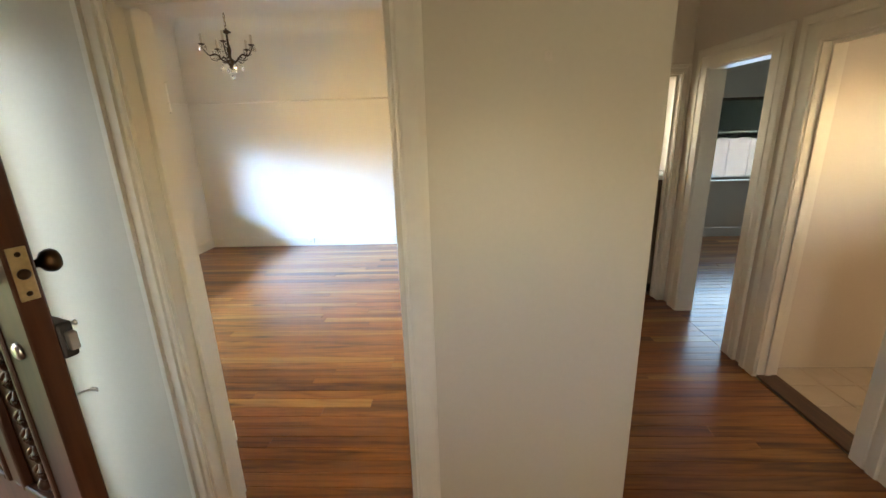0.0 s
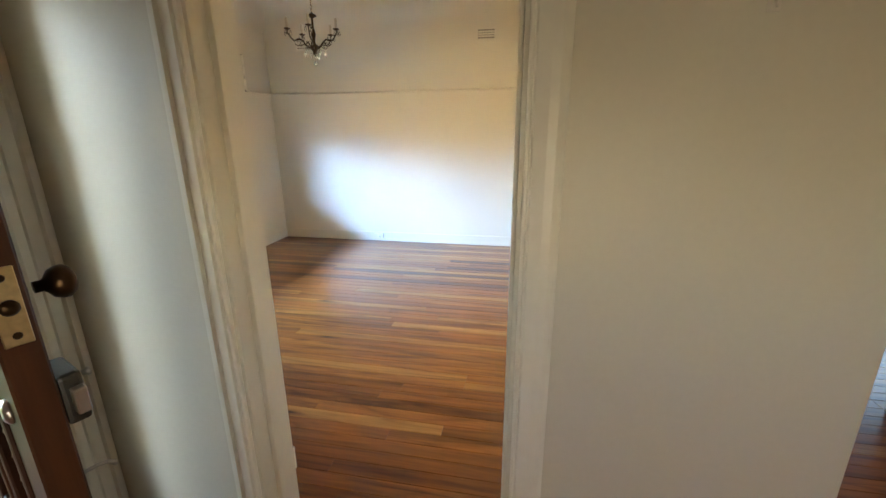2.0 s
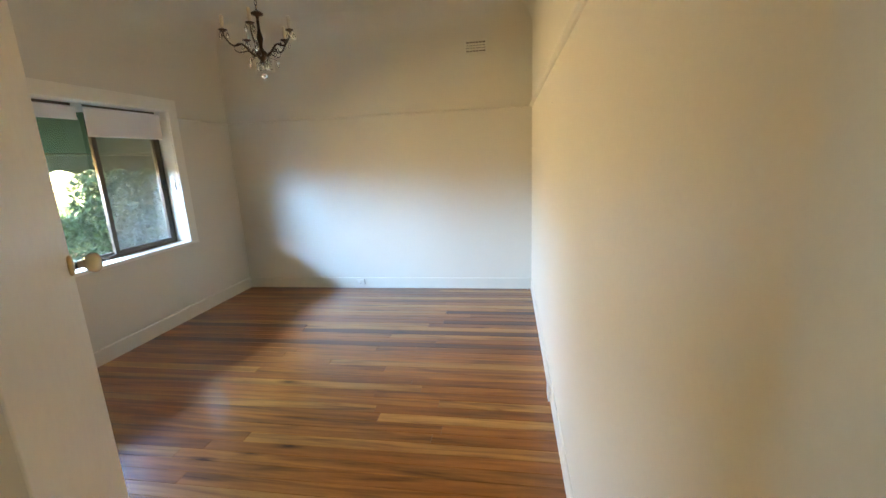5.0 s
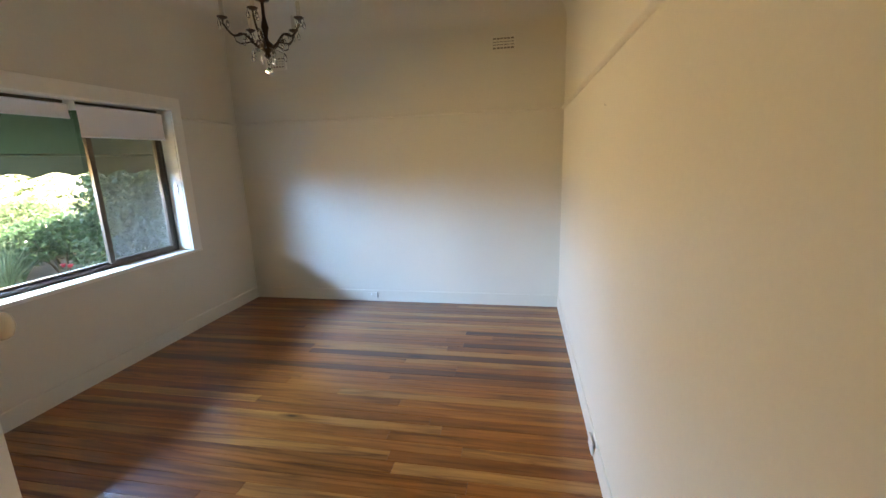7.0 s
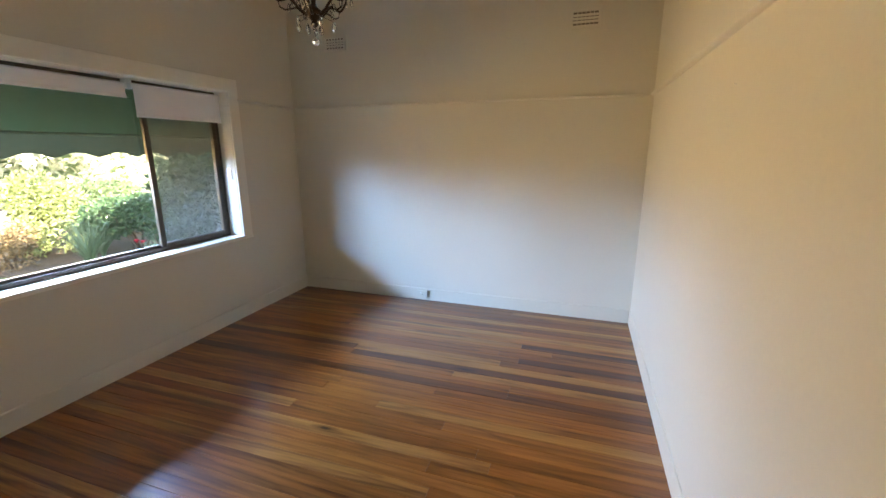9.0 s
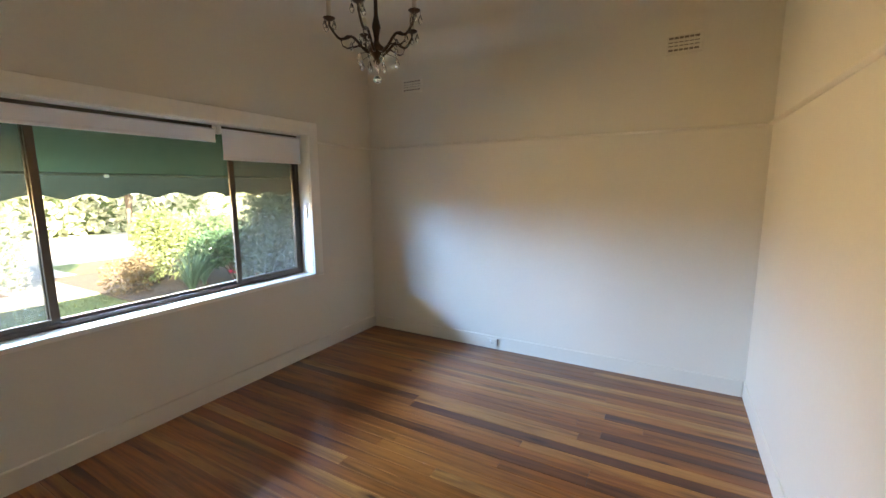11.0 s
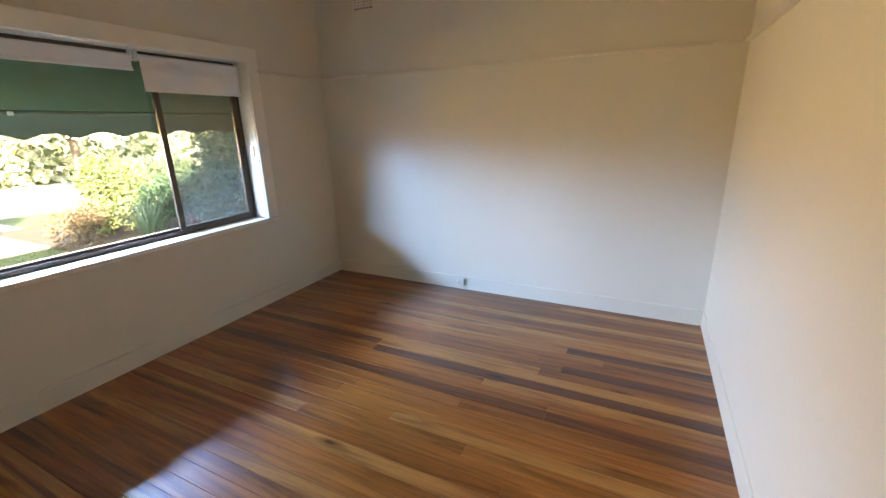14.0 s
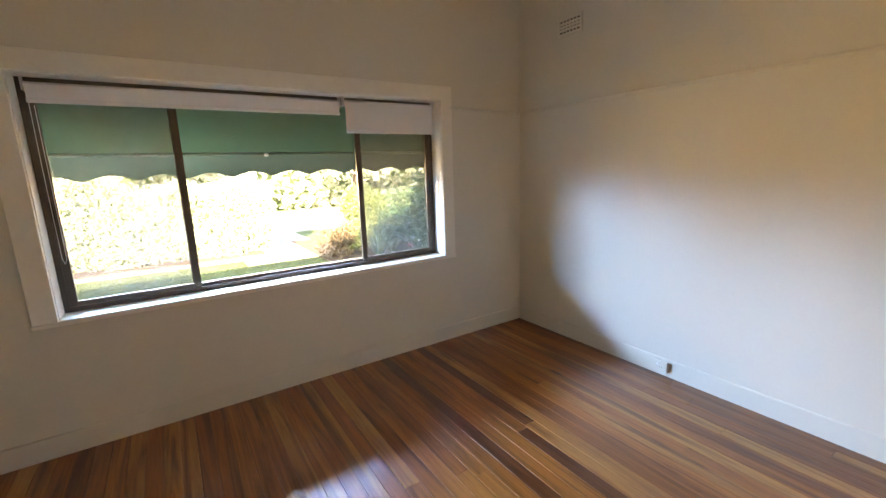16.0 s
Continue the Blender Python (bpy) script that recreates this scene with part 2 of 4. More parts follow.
LAWN = plain("lawn_soil", (0.13, 0.155, 0.055), 0.95, var=0.35, grain=14, relief=0.6)
CONCRETE = plain("garden_path_concrete", (0.42, 0.38, 0.34), 0.9, var=0.15, grain=25)
BEDSOIL = plain("garden_bed_soil", (0.11, 0.075, 0.05), 0.95, var=0.3, grain=20, relief=0.8)
# leaf colour is lightened to carry the glare of full sun
LEAF_SUNLIT = thin_cloth("sunlit_pale_leaf", (0.68, 0.68, 0.50), 0.4, 0.5)
LEAF_GREEN = thin_cloth("bush_leaf", (0.19, 0.25, 0.12), 0.35, 0.5)
LEAF_LIME = thin_cloth("lime_shrub_leaf", (0.30, 0.34, 0.14), 0.4, 0.5)
LEAF_DARK = thin_cloth("camellia_leaf", (0.060, 0.110, 0.050), 0.2, 0.3)
LEAF_STRAP = thin_cloth("grey_strap_leaf", (0.16, 0.22, 0.13), 0.3, 0.5)
LEAF_RUST = thin_cloth("rusty_shrub_leaf", (0.24, 0.17, 0.09), 0.3, 0.5)
PETAL = thin_cloth("red_petal", (0.5, 0.03, 0.06), 0.3, 0.6)
GRASSBLADE = thin_cloth("grass_blade", (0.18, 0.205, 0.075), 0.35, 0.6)
BARK = plain("grey_brown_bark", (0.13, 0.095, 0.07), 0.9, var=0.3, grain=40, relief=0.8)
FENCE = plain("pale_fence_panel", (0.66, 0.58, 0.70), 0.7, var=0.1, grain=18)
AWN2 = plain("grey_green_awning", (0.045, 0.06, 0.048), 0.9, var=0.08)
KITCHEN = plain("grey_cupboard_paint", (0.20, 0.16, 0.12), 0.5, var=0.1)


# ---- mesh helpers ----
def box(bm, x0, x1, y0, y1, z0, z1, bevel=0.0, seg=1):
    vs = bmesh.ops.create_cube(bm, size=1.0, matrix=Matrix.Translation(((x0 + x1) / 2, (y0 + y1) / 2, (z0 + z1) / 2)) @ Matrix.Diagonal((abs(x1 - x0), abs(y1 - y0), abs(z1 - z0), 1)))["verts"]
    if bevel:
        es = {e for v in vs for e in v.link_edges}
        bmesh.ops.bevel(bm, geom=list(es), offset=bevel, segments=seg, affect="EDGES", profile=0.5)
    return bm


def boxes(*rows, bevel=0.0, seg=1):
    bm = bmesh.new()
    for r in rows:
        box(bm, *r, bevel=bevel, seg=seg)
    return bm


def finish(name, bm, mat, smooth=False):
    me = bpy.data.meshes.new(name)
    bm.to_mesh(me)
    bm.free()
    me.materials.append(mat)
    if smooth:
        for p in me.polygons:
            p.use_smooth = True
    return new(name, me)


def part(name, bm, mat, parent, label="", smooth=False, m=None):
    ob = finish(name, bm, mat, smooth)
    ob.parent = parent
    if m is not None:
        ob.matrix_local = m
    if label:
        ob["label"] = label
    return ob


def thing(name, label, category, m=None, group="", kind=""):
    ob = new(name)
    ob.empty_display_size = 0.05
    if m is not None:
        ob.matrix_world = m
    return tagged(ob, label, category, group, kind)


def setting(name, bm, mat, label, category, smooth=False):
    return tagged(finish(name, bm, mat, smooth), label, category, kind="structure")


def lathe(bm, profile, n=20, m=None):
    """Turn (radius, height) pairs about z."""
    rings = []
    for r, z in profile:
        ring = []
        for i in range(n):
            a = 2 * math.pi * i / n
            v = Vector((r * math.cos(a), r * math.sin(a), z))
            ring.append(bm.verts.new(m @ v if m is not None else v))
        rings.append(ring)
    for a, b in zip(rings, rings[1:]):
        for i in range(n):
            bm.faces.new((a[i], a[(i + 1) % n], b[(i + 1) % n], b[i]))
    bm.faces.new(rings[0][::-1])
    bm.faces.new(rings[-1])
    return bm


def tube(bm, pts, radius, n=8):
    """A round bar along points; radius a number or a function of 0..1."""
    pts = [Vector(p) for p in pts]
    rings, up = [], Vector((0, 0, 1))
    for i, p in enumerate(pts):
        d = (pts[min(i + 1, len(pts) - 1)] - pts[max(i - 1, 0)]).normalized()
        side = d.cross(up)
        if side.length < 1e-3:
            side = d.cross(Vector((1, 0, 0)))
        side.normalize()
        other = side.cross(d).normalized()
        r = radius(i / (len(pts) - 1)) if callable(radius) else radius
        rings.append([bm.verts.new(p + r * (math.cos(2 * math.pi * k / n) * side + math.sin(2 * math.pi * k / n) * other)) for k in range(n)])
    for a, b in zip(rings, rings[1:]):
        for k in range(n):
            bm.faces.new((a[k], a[(k + 1) % n], b[(k + 1) % n], b[k]))
    bm.faces.new(rings[0][::-1])
    bm.faces.new(rings[-1])
    return bm


def sweep(bm, profile, path_fn, stations):
    """Profile points (u, v) carried through stations; path_fn(station, u, v) gives the place."""
    rows = [[bm.verts.new(path_fn(s, u, v)) for u, v in profile] for s in stations]
    k = len(profile)
    for a, b in zip(rows, rows[1:]):
        for i in range(k):
            bm.faces.new((a[i], a[(i + 1) % k], b[(i + 1) % k], b[i]))
    bm.faces.new(rows[0][::-1])
    bm.faces.new(rows[-1])
    bmesh.ops.recalc_face_normals(bm, faces=bm.faces)
    return bm


def wall(name, axis, c0, c1, a0, a1, z1, openings, mat, label, z0=0.0):
    """A wall of thickness c0..c1 that runs along an axis from a0 to a1, with openings (a, b, low, high) through it."""
    bm = bmesh.new()
    cuts = sorted({a0, a1, *[v for o in openings for v in o[:2]]})
    for p, q in zip(cuts, cuts[1:]):
        spans, low = [], z0
        for o in sorted(openings, key=lambda o: o[2]):
            if o[0] <= p and q <= o[1]:
                if o[2] > low:
                    spans.append((low, o[2]))
                low = o[3]
        spans.append((low, z1))
        for s, e in spans:
            if axis == "x":
                box(bm, p, q, c0, c1, s, e)
            else:
                box(bm, c0, c1, p, q, s, e)
    return setting(name, bm, mat, label, "wall")


# ---- plan, in metres ----
W, E, N = -3.46, 0.115, 6.165           # bedroom wall faces
SH, SR = 1.60, 1.787                   # doorway wall: hall face and room face
DL, DR, DH = -0.749, 0.075, 2.0         # bedroom door opening
CZ = 3.06                               # ceiling height
HX = 0.90                               # corner where the hall turns
HE = 2.17                               # hall's east wall face
HN = 3.98                               # hall's end wall face
HW = -1.37                              # entry's west wall face
RAIL = 2.045
WY0, WY1, WZ0, WZ1 = 2.69, 5.255, 0.79, 2.10   # bedroom window opening

wall("wall_west", "y", W - 0.25, W, SH, N + 0.13, CZ, [(WY0, WY1, WZ0, WZ1)], WALL, "cream painted plaster wall round a wide window")
wall("wall_north", "x", N, N + 0.13, W, E + 0.12, CZ, [], WALL, "cream painted plaster wall with two air vents")
wall("wall_east", "y", E, E + 0.12, SR, N, CZ, [], WALL, "cream painted plaster wall, plain and glossy")
wall("wall_south", "x", SH, SR, W, HX, CZ, [(DL - 0.02, DR + 0.02, 0.0, DH + 0.02)], WALL, "cream plaster wall with the bedroom doorway")
wall("wall_hall_west", "y", HX - 0.12, HX, SR, HN, CZ, [], HALLWALL, "plain hall wall turning the corner")
wall("wall_hall_north", "x", HN, HN + 0.12, HX - 0.12, HE + 0.13, CZ, [(1.22, 2.12, 0.0, DH)], HALLWALL, "hall end wall with an open doorway")
wall("wall_hall_east", "y", HE, HE + 0.13, -0.9, HN, CZ, [(2.0, 2.72, 0.0, DH), (3.035, 3.74, 0.0, DH)], HALLWALL, "hall side wall with two open doorways")
wall("wall_entry_west", "y", HW - 0.12, HW, -0.9, SH, CZ, [(0.38, 1.29, 0.0, 2.08), (1.345, 1.50, 0.12, 2.08)], HALLWALL, "entry wall with front door and narrow sidelight")
# opening added to let more light onto the hall wall
wall("wall_entry_south", "x", -1.03, -0.9, HW - 0.2, HE + 0.13, CZ, [(0.38, 0.83, 1.27, 1.72)], HALLWALL, "unseen entry wall with an opening added for a fill lamp")
# rooms beyond the hall
wall("wall_far_north", "x", 6.25, 6.45, HE + 0.13, 5.6, CZ, [(2.75, 4.9, 0.80, 1.90)], WALL, "pale wall with a window over a fence")
wall("wall_far_east", "y", 5.6, 5.75, 2.92, 6.45, CZ, [], WALL, "pale wall of the far room")
wall("wall_bath_north", "x", 2.80, 2.92, HE + 0.13, 5.75, CZ, [], HALLWALL, "plain wall between tiled room and far room")
# this opening is unseen, added for the tiled room's fill
wall("wall_bath_east", "y", 4.3, 4.45, -0.9, 2.80, CZ, [(0.8, 1.5, 1.25, 1.85)], HALLWALL, "tiled room wall with an unseen opening added for light")
wall("wall_bath_south", "x", -1.03, -0.9, HE + 0.13, 4.45, CZ, [], HALLWALL, "plain tiled room wall")
wall("wall_kitchen_east", "y", HE + 0.13, HE + 0.25, HN + 0.12, 6.25, CZ, [], HALLWALL, "plain kitchen wall")
# unseen opening, put in to go with the kitchen's fill lamp
wall("wall_kitchen_north", "x", 7.2, 7.35, E + 0.12, HE + 0.25, CZ, [(0.6, 1.9, 0.95, 2.1)], HALLWALL, "kitchen wall with an unseen opening added for light")
wall("wall_kitchen_west", "y", E + 0.0, E + 0.12, N + 0.13, 7.35, CZ, [], HALLWALL, "plain kitchen wall")
wall("wall_kitchen_side", "y", HE + 0.13, HE + 0.25, 6.45, 7.2, CZ, [], HALLWALL, "plain kitchen wall")

# unseen wall, added with the roof's long reach to shade the fence
wall("wall_wing_east", "y", 12.6, 12.8, -1.03, 7.35, CZ, [], OUTWALL, "unseen rendered wall added under the stretched roof")
# ceilings and roof
setting("ceiling", boxes((W - 0.25, E + 0.12, SH, N + 0.13, CZ, CZ + 0.08)), WALL, "plain off-white plaster ceiling", "ceiling")
setting("ceiling_hall", boxes((HW - 0.2, E + 0.12, -1.03, SH, CZ, CZ + 0.08), (E + 0.12, 5.75, -1.03, 7.35, CZ, CZ + 0.08)), CEIL, "plain off-white hall ceiling", "ceiling")
# the long reach east and south is added to keep the sun out
setting("roof", boxes((-4.05, 13.4, -4.5, 7.8, CZ + 0.10, CZ + 0.32), (-2.9, HW - 0.2, -1.5, SH, CZ - 0.12, CZ + 0.10)), OUTWALL, "unseen plain roof, stretched past the walls to block the sun", "roof")


def cove(name, axis, face, sign, a0, a1):
    """Coved cornice: a concave quarter round that runs smoothly from wall to ceiling."""
    r, k = 0.24, 18
    arc = [(r - r * math.cos(math.pi / 2 * i / k) + 0.0006, CZ - r + r * math.sin(math.pi / 2 * i / k) - 0.0006) for i in range(k + 1)]
    bm = bmesh.new()
    rows = [[bm.verts.new((s, face + sign * u, v) if axis == "x" else (face + sign * u, s, v)) for u, v in arc] for s in (a0, a1)]
    for i in range(k):
        f = bm.faces.new((rows[0][i], rows[0][i + 1], rows[1][i + 1], rows[1][i]))
        want = Vector((0, sign, -1)) if axis == "x" else Vector((sign, 0, -1))
        f.normal_update()
        if f.normal.dot(want) < 0:
            f.normal_flip()
    return setting(name, bm, WALL, "smooth concave plaster cornice", "cornice", smooth=True)


cove("cornice_north", "x", N, -1, W, E)
cove("cornice_south", "x", SR, 1, W, E)
cove("cornice_west", "y", W, 1, SR, N)
cove("cornice_east", "y", E, -1, SR, N)


def strip(name, axis, face, sign, a0, a1, prof, mat, label, category):
    """A moulding with profile (out, up) along a wall face."""
    bm = bmesh.new()
    if axis == "x":
        sweep(bm, prof, lambda s, u, v: (s, face + sign * u, v), (a0, a1))
    else:
        sweep(bm, prof, lambda s, u, v: (face + sign * u, s, v), (a0, a1))
    return setting(name, bm, mat, label, category)


SKIRT = [(0, 0), (0.010, 0), (0.010, 0.122), (0.007, 0.129), (0.004, 0.131), (0, 0.131)]
PICT = [(0, RAIL - 0.015), (0.008, RAIL - 0.014), (0.019, RAIL - 0.004), (0.021, RAIL + 0.002), (0.019, RAIL + 0.006), (0.008, RAIL + 0.007), (0.008, RAIL + 0.013), (0, RAIL + 0.014)]
PICT = [(u * 1.4, v) for u, v in PICT]
HPICT = [(u, v + 0.055) for u, v in PICT]
for nm, ax, f, s, a0, a1 in (("north", "x", N, -1, W + 0.019, E - 0.019), ("west", "y", W, 1, SR, N), ("east", "y", E, -1, SR, N),
                             ("south", "x", SR, 1, W + 0.019, DL - 0.10)):
    strip("baseboard_" + nm, ax, f, s, a0, a1, SKIRT, WALL, "cream painted timber skirting board", "baseboard")
for nm, ax, f, s, a0, a1 in (("entry", "x", SH, -1, HW + 0.019, DL - 0.095), ("corner", "x", SH, -1, DR + 0.115, HX), ("entry_west", "y", HW, 1, -0.9, 0.28),
                             ("hall", "y", HE, -1, -0.9, 1.9), ("far", "x", 6.25, -1, HE + 0.15, 5.6), ("hall_west", "y", HX, 1, SH, HN - 0.02)):
    strip("baseboard_" + nm, ax, f, s, a0, a1, SKIRT, TRIM, "cream painted hall skirting board", "baseboard")
for nm, ax, f, s, a0, a1 in (("north", "x", N, -1, W + 0.0295, E - 0.0295), ("west", "y", W, 1, WY1 + 0.10, N), ("west_end", "y", W, 1, SR, WY0 - 0.10),
                             ("east", "y", E, -1, SR, N), ("south", "x", SR, 1, W + 0.0295, DL - 0.10)):
    strip("picture_rail_" + nm, ax, f, s, a0, a1, PICT, WALL, "thin painted picture rail", "trim")
for nm, ax, f, s, a0, a1 in (("entry", "x", SH, -1, HW, DL - 0.10), ("corner", "x", SH, -1, DR + 0.12, HX), ("hall", "x", HN, -1, HX, 1.16), ("entry_west", "y", HW, 1, -0.9, SH - 0.02)):
    strip("picture_rail_hall_" + nm, ax, f, s, a0, a1, HPICT, HALLWALL, "thin painted picture rail in the hall", "trim")


# ---- door linings and architraves ----
ARCH = [(0.0, 0.0), (0.0, 0.014), (0.008, 0.021), (0.030, 0.021), (0.033, 0.011), (0.038, 0.011), (0.042, 0.018), (0.078, 0.018), (0.082, 0.012), (0.087, 0.024), (0.108, 0.025), (0.114, 0.018), (0.114, 0.0)]
MOULDED = [(0.0, 0.0), (0.0, 0.016), (0.003, 0.019), (0.012, 0.019), (0.0145, 0.009), (0.021, 0.009), (0.0235, 0.022), (0.060, 0.022), (0.063, 0.011), (0.070, 0.011), (0.073, 0.027), (0.094, 0.027), (0.102, 0.018), (0.112, 0.0)]
BOARD = [(0.0, 0.0), (0.0, 0.012), (0.004, 0.017), (0.011, 0.017), (0.014, 0.0125), (0.018, 0.012), (0.022, 0.018), (0.06, 0.021), (0.085, 0.020), (0.098, 0.015), (0.108, 0.006), (0.112, 0.0)]
CASING = [(0.0, 0.0), (0.0, 0.013), (0.004, 0.018), (0.060, 0.019), (0.064, 0.0135), (0.070, 0.0135), (0.075, 0.021), (0.108, 0.021), (0.114, 0.015), (0.114, 0.0)]
FLAT = [(0.0, 0.0), (0.0, 0.015), (0.003, 0.018), (0.107, 0.018), (0.110, 0.015), (0.110, 0.0)]


def architrave(name, axis, face, sign, a, b, head, parent, mat=TRIM, low=0.0, w=1.0, sides=(1, 1), prof=ARCH, top=True):
    """Mitred moulded casing round an opening a..b, up to head."""
    def place(p, z, out):
        return (p, face + sign * out, z) if axis == "x" else (face + sign * out, p, z)
    bm = bmesh.new()

    def leg(side):
        rows = []
        for at_head in (0, 1):
            row = []
            for u, v in prof:
                p = (a - u * w) if side < 0 else (b + u * w)
                row.append(bm.verts.new(place(p, head + u * w if at_head else low, v)))
            rows.append(row)
        k = len(prof)
        for i in range(k):
            bm.faces.new((rows[0][i], rows[0][(i + 1) % k], rows[1][(i + 1) % k], rows[1][i]))
        bm.faces.new(rows[0])

    for side in (-1, 1):
        if sides[0 if side < 0 else 1]:
            leg(side)
    if top:
        rows = [[bm.verts.new(place((a - u * w) if e < 0 else (b + u * w), head + u * w, v)) for u, v in prof] for e in (-1, 1)]
        k = len(prof)
        for i in range(k):
            bm.faces.new((rows[0][i], rows[0][(i + 1) % k], rows[1][(i + 1) % k], rows[1][i]))
        bm.faces.new(rows[0]), bm.faces.new(rows[1])
    bmesh.ops.recalc_face_normals(bm, faces=bm.faces)
    return part(name, bm, mat, parent)


def lining(axis, c0, c1, a, b, head, parent, stop=None, t=0.02, stop_a=None, mat=None):
    """Door lining inside an opening, with a stop bead."""
    mat = mat or TRIM
    def bx(p, q, r, s, z0, z1):
        return (p, q, r, s, z0, z1) if axis == "x" else (r, s, p, q, z0, z1)
    part("jamb", boxes(bx(a, a + t, c0 - 0.001, c1 + 0.001, 0, head), bevel=0.0015), mat, parent)
    part("jamb", boxes(bx(b - t, b, c0 - 0.001, c1 + 0.001, 0, head), bevel=0.0015), mat, parent)
    part("head_jamb", boxes(bx(a + t, b - t, c0 - 0.001, c1 + 0.001, head - t, head)), mat, parent)
    if stop:
        s0, s1 = stop
        part("door_stop", boxes(bx(a + t, a + t + (0.02 if stop_a else 0.012), *(stop_a or stop), 0, head - t), bevel=0.002), mat, parent)
        part("door_stop", boxes(bx(b - t - 0.012, b - t, s0, s1, 0, head - t), bevel=0.002), mat, parent)
        part("door_stop", boxes(bx(a + t + 0.012, b - t - 0.012, s0, s1, head - t - 0.012, head - t)), mat, parent)


frame_1 = thing("door_frame_1", "cream painted bedroom door frame with worn moulded architrave", "door frame", kind="structure")
lining("x", SH, SR, DL - 0.02, DR + 0.02, DH + 0.02, frame_1, stop=(SH + 0.018, SH + 0.055), stop_a=(SH + 0.062, SR - 0.038), mat=WALL)
architrave("architrave", "x", SH, -1, DL - 0.012, DR + 0.012, DH + 0.012, frame_1, w=0.82, sides=(1, 0), prof=MOULDED)
architrave("architrave", "x", SH, -1, DL - 0.012, DR + 0.012, DH + 0.012, frame_1, w=0.82, sides=(0, 1), prof=BOARD, top=False)
architrave("architrave", "x", SR, 1, DL - 0.012, DR + 0.012, DH + 0.012, frame_1, sides=(0, 0))
# worn strike marks on the latch jamb
part("strike_plate", boxes((DR - 0.002, DR + 0.001, 1.6555, 1.678, 1.278, 1.360), bevel=0.001), WALL, frame_1, "painted-over strike plate")
# holes are solid blocks, their inner shade given by colour
for z0, z1 in ((1.279, 1.294), (1.315, 1.329)):
    part("strike_hole", boxes((DR - 0.0035, DR - 0.0015, 1.659, 1.669, z0 + 0.010, z1 + 0.010)), HOLESHADE, frame_1)
for y0, z0 in ((1.657, 1.348), (1.667, 1.353), (1.661, 1.366), (1.672, 1.360)):
    part("screw_hole", boxes((DR - 0.0035, DR - 0.0005, y0, y0 + 0.006, z0, z0 + 0.006), bevel=0.001), HOLESHADE, frame_1)

frame_2 = thing("door_frame_2", "cream painted moulded door frame at the hall end", "door frame", kind="structure")
lining("x", HN, HN + 0.12, 1.22, 2.12, DH, frame_2, stop=(HN + 0.06, HN + 0.10))
architrave("architrave", "x", HN, -1, 1.235, 2.105, DH - 0.012, frame_2, w=0.55, prof=CASING)
frame_3 = thing("door_frame_3", "cream painted moulded door frame to the far room", "door frame", kind="structure")
lining("y", HE, HE + 0.13, 3.035, 3.74, DH, frame_3)
architrave("architrave", "y", HE, -1, 3.05, 3.725, DH - 0.012, frame_3, w=1.25, prof=CASING)
frame_4 = thing("door_frame_4", "cream painted moulded door frame to the tiled room", "door frame", kind="structure")
lining("y", HE, HE + 0.13, 2.0, 2.72, DH, frame_4, stop=(HE + 0.05, HE + 0.09))
architrave("architrave", "y", HE, -1, 2.015, 2.705, DH - 0.012, frame_4, w=1.25, prof=CASING)
part("threshold", boxes((HE + 0.0, HE + 0.13, 2.02, 2.70, 0.0, 0.016), bevel=0.004), DARKWOOD, frame_4, "dark timber threshold strip")
frame_5 = thing("door_frame_5", "cream painted front door frame beside a sidelight", "door frame", kind="structure")
part("jamb", boxes((HW - 0.12, HW + 0.004, 0.36, 0.40, 0, 2.08), bevel=0.002), TRIM, frame_5)
part("jamb", boxes((HW - 0.12, HW + 0.004, 1.285, 1.35, 0, 2.08), bevel=0.002), TRIM, frame_5)
part("head_jamb", boxes((HW - 0.12, HW + 0.004, 0.40, 1.285, 2.05, 2.08)), TRIM, frame_5)
architrave("architrave", "y", HW, 1, 0.38, 1.485, 2.075, frame_5)
# black board added over the cream hinge jamb
part("reveal_board", boxes((HW - 0.12, HW - 0.03, 1.277, 1.2845, 0.0, 2.05), bevel=0.001), BLACK, frame_5, "thin black board over the hinge-side reveal")
part("doorstep", boxes((HW - 0.17, HW - 0.001, 0.40, 1.285, -0.10, 0.0), bevel=0.006), DARKWOOD, frame_5)

window_2 = thing("window_2", "narrow glazed sidelight with white painted frame", "window", kind="structure")
part("window_frame", boxes((HW - 0.10, HW - 0.03, 1.35, 1.385, 0.12, 2.05), (HW - 0.10, HW - 0.03, 1.475, 1.50, 0.12, 2.05), (HW - 0.10, HW - 0.03, 1.385, 1.475, 0.12, 0.16), (HW - 0.10, HW - 0.03, 1.385, 1.475, 2.0, 2.05), bevel=0.003), TRIM, window_2)
g = part("pane", boxes((HW - 0.067, HW - 0.063, 1.38, 1.48, 0.155, 2.005)), GLASS, window_2)
g.visible_shadow = False

# ---- bedroom door, opened into the room ----
KNOB = [(0.004, 0.0), (0.027, 0.0), (0.028, 0.004), (0.022, 0.008), (0.011, 0.010), (0.009, 0.018), (0.009, 0.028), (0.013, 0.032), (0.022, 0.038), (0.0265, 0.048), (0.0265, 0.056), (0.021, 0.064), (0.010, 0.068), (0.002, 0.069)]
TOY, TONY = pose(0, 0, 0, -90), pose(0, 0, 0, 90)      # turn z to +y, z to -y


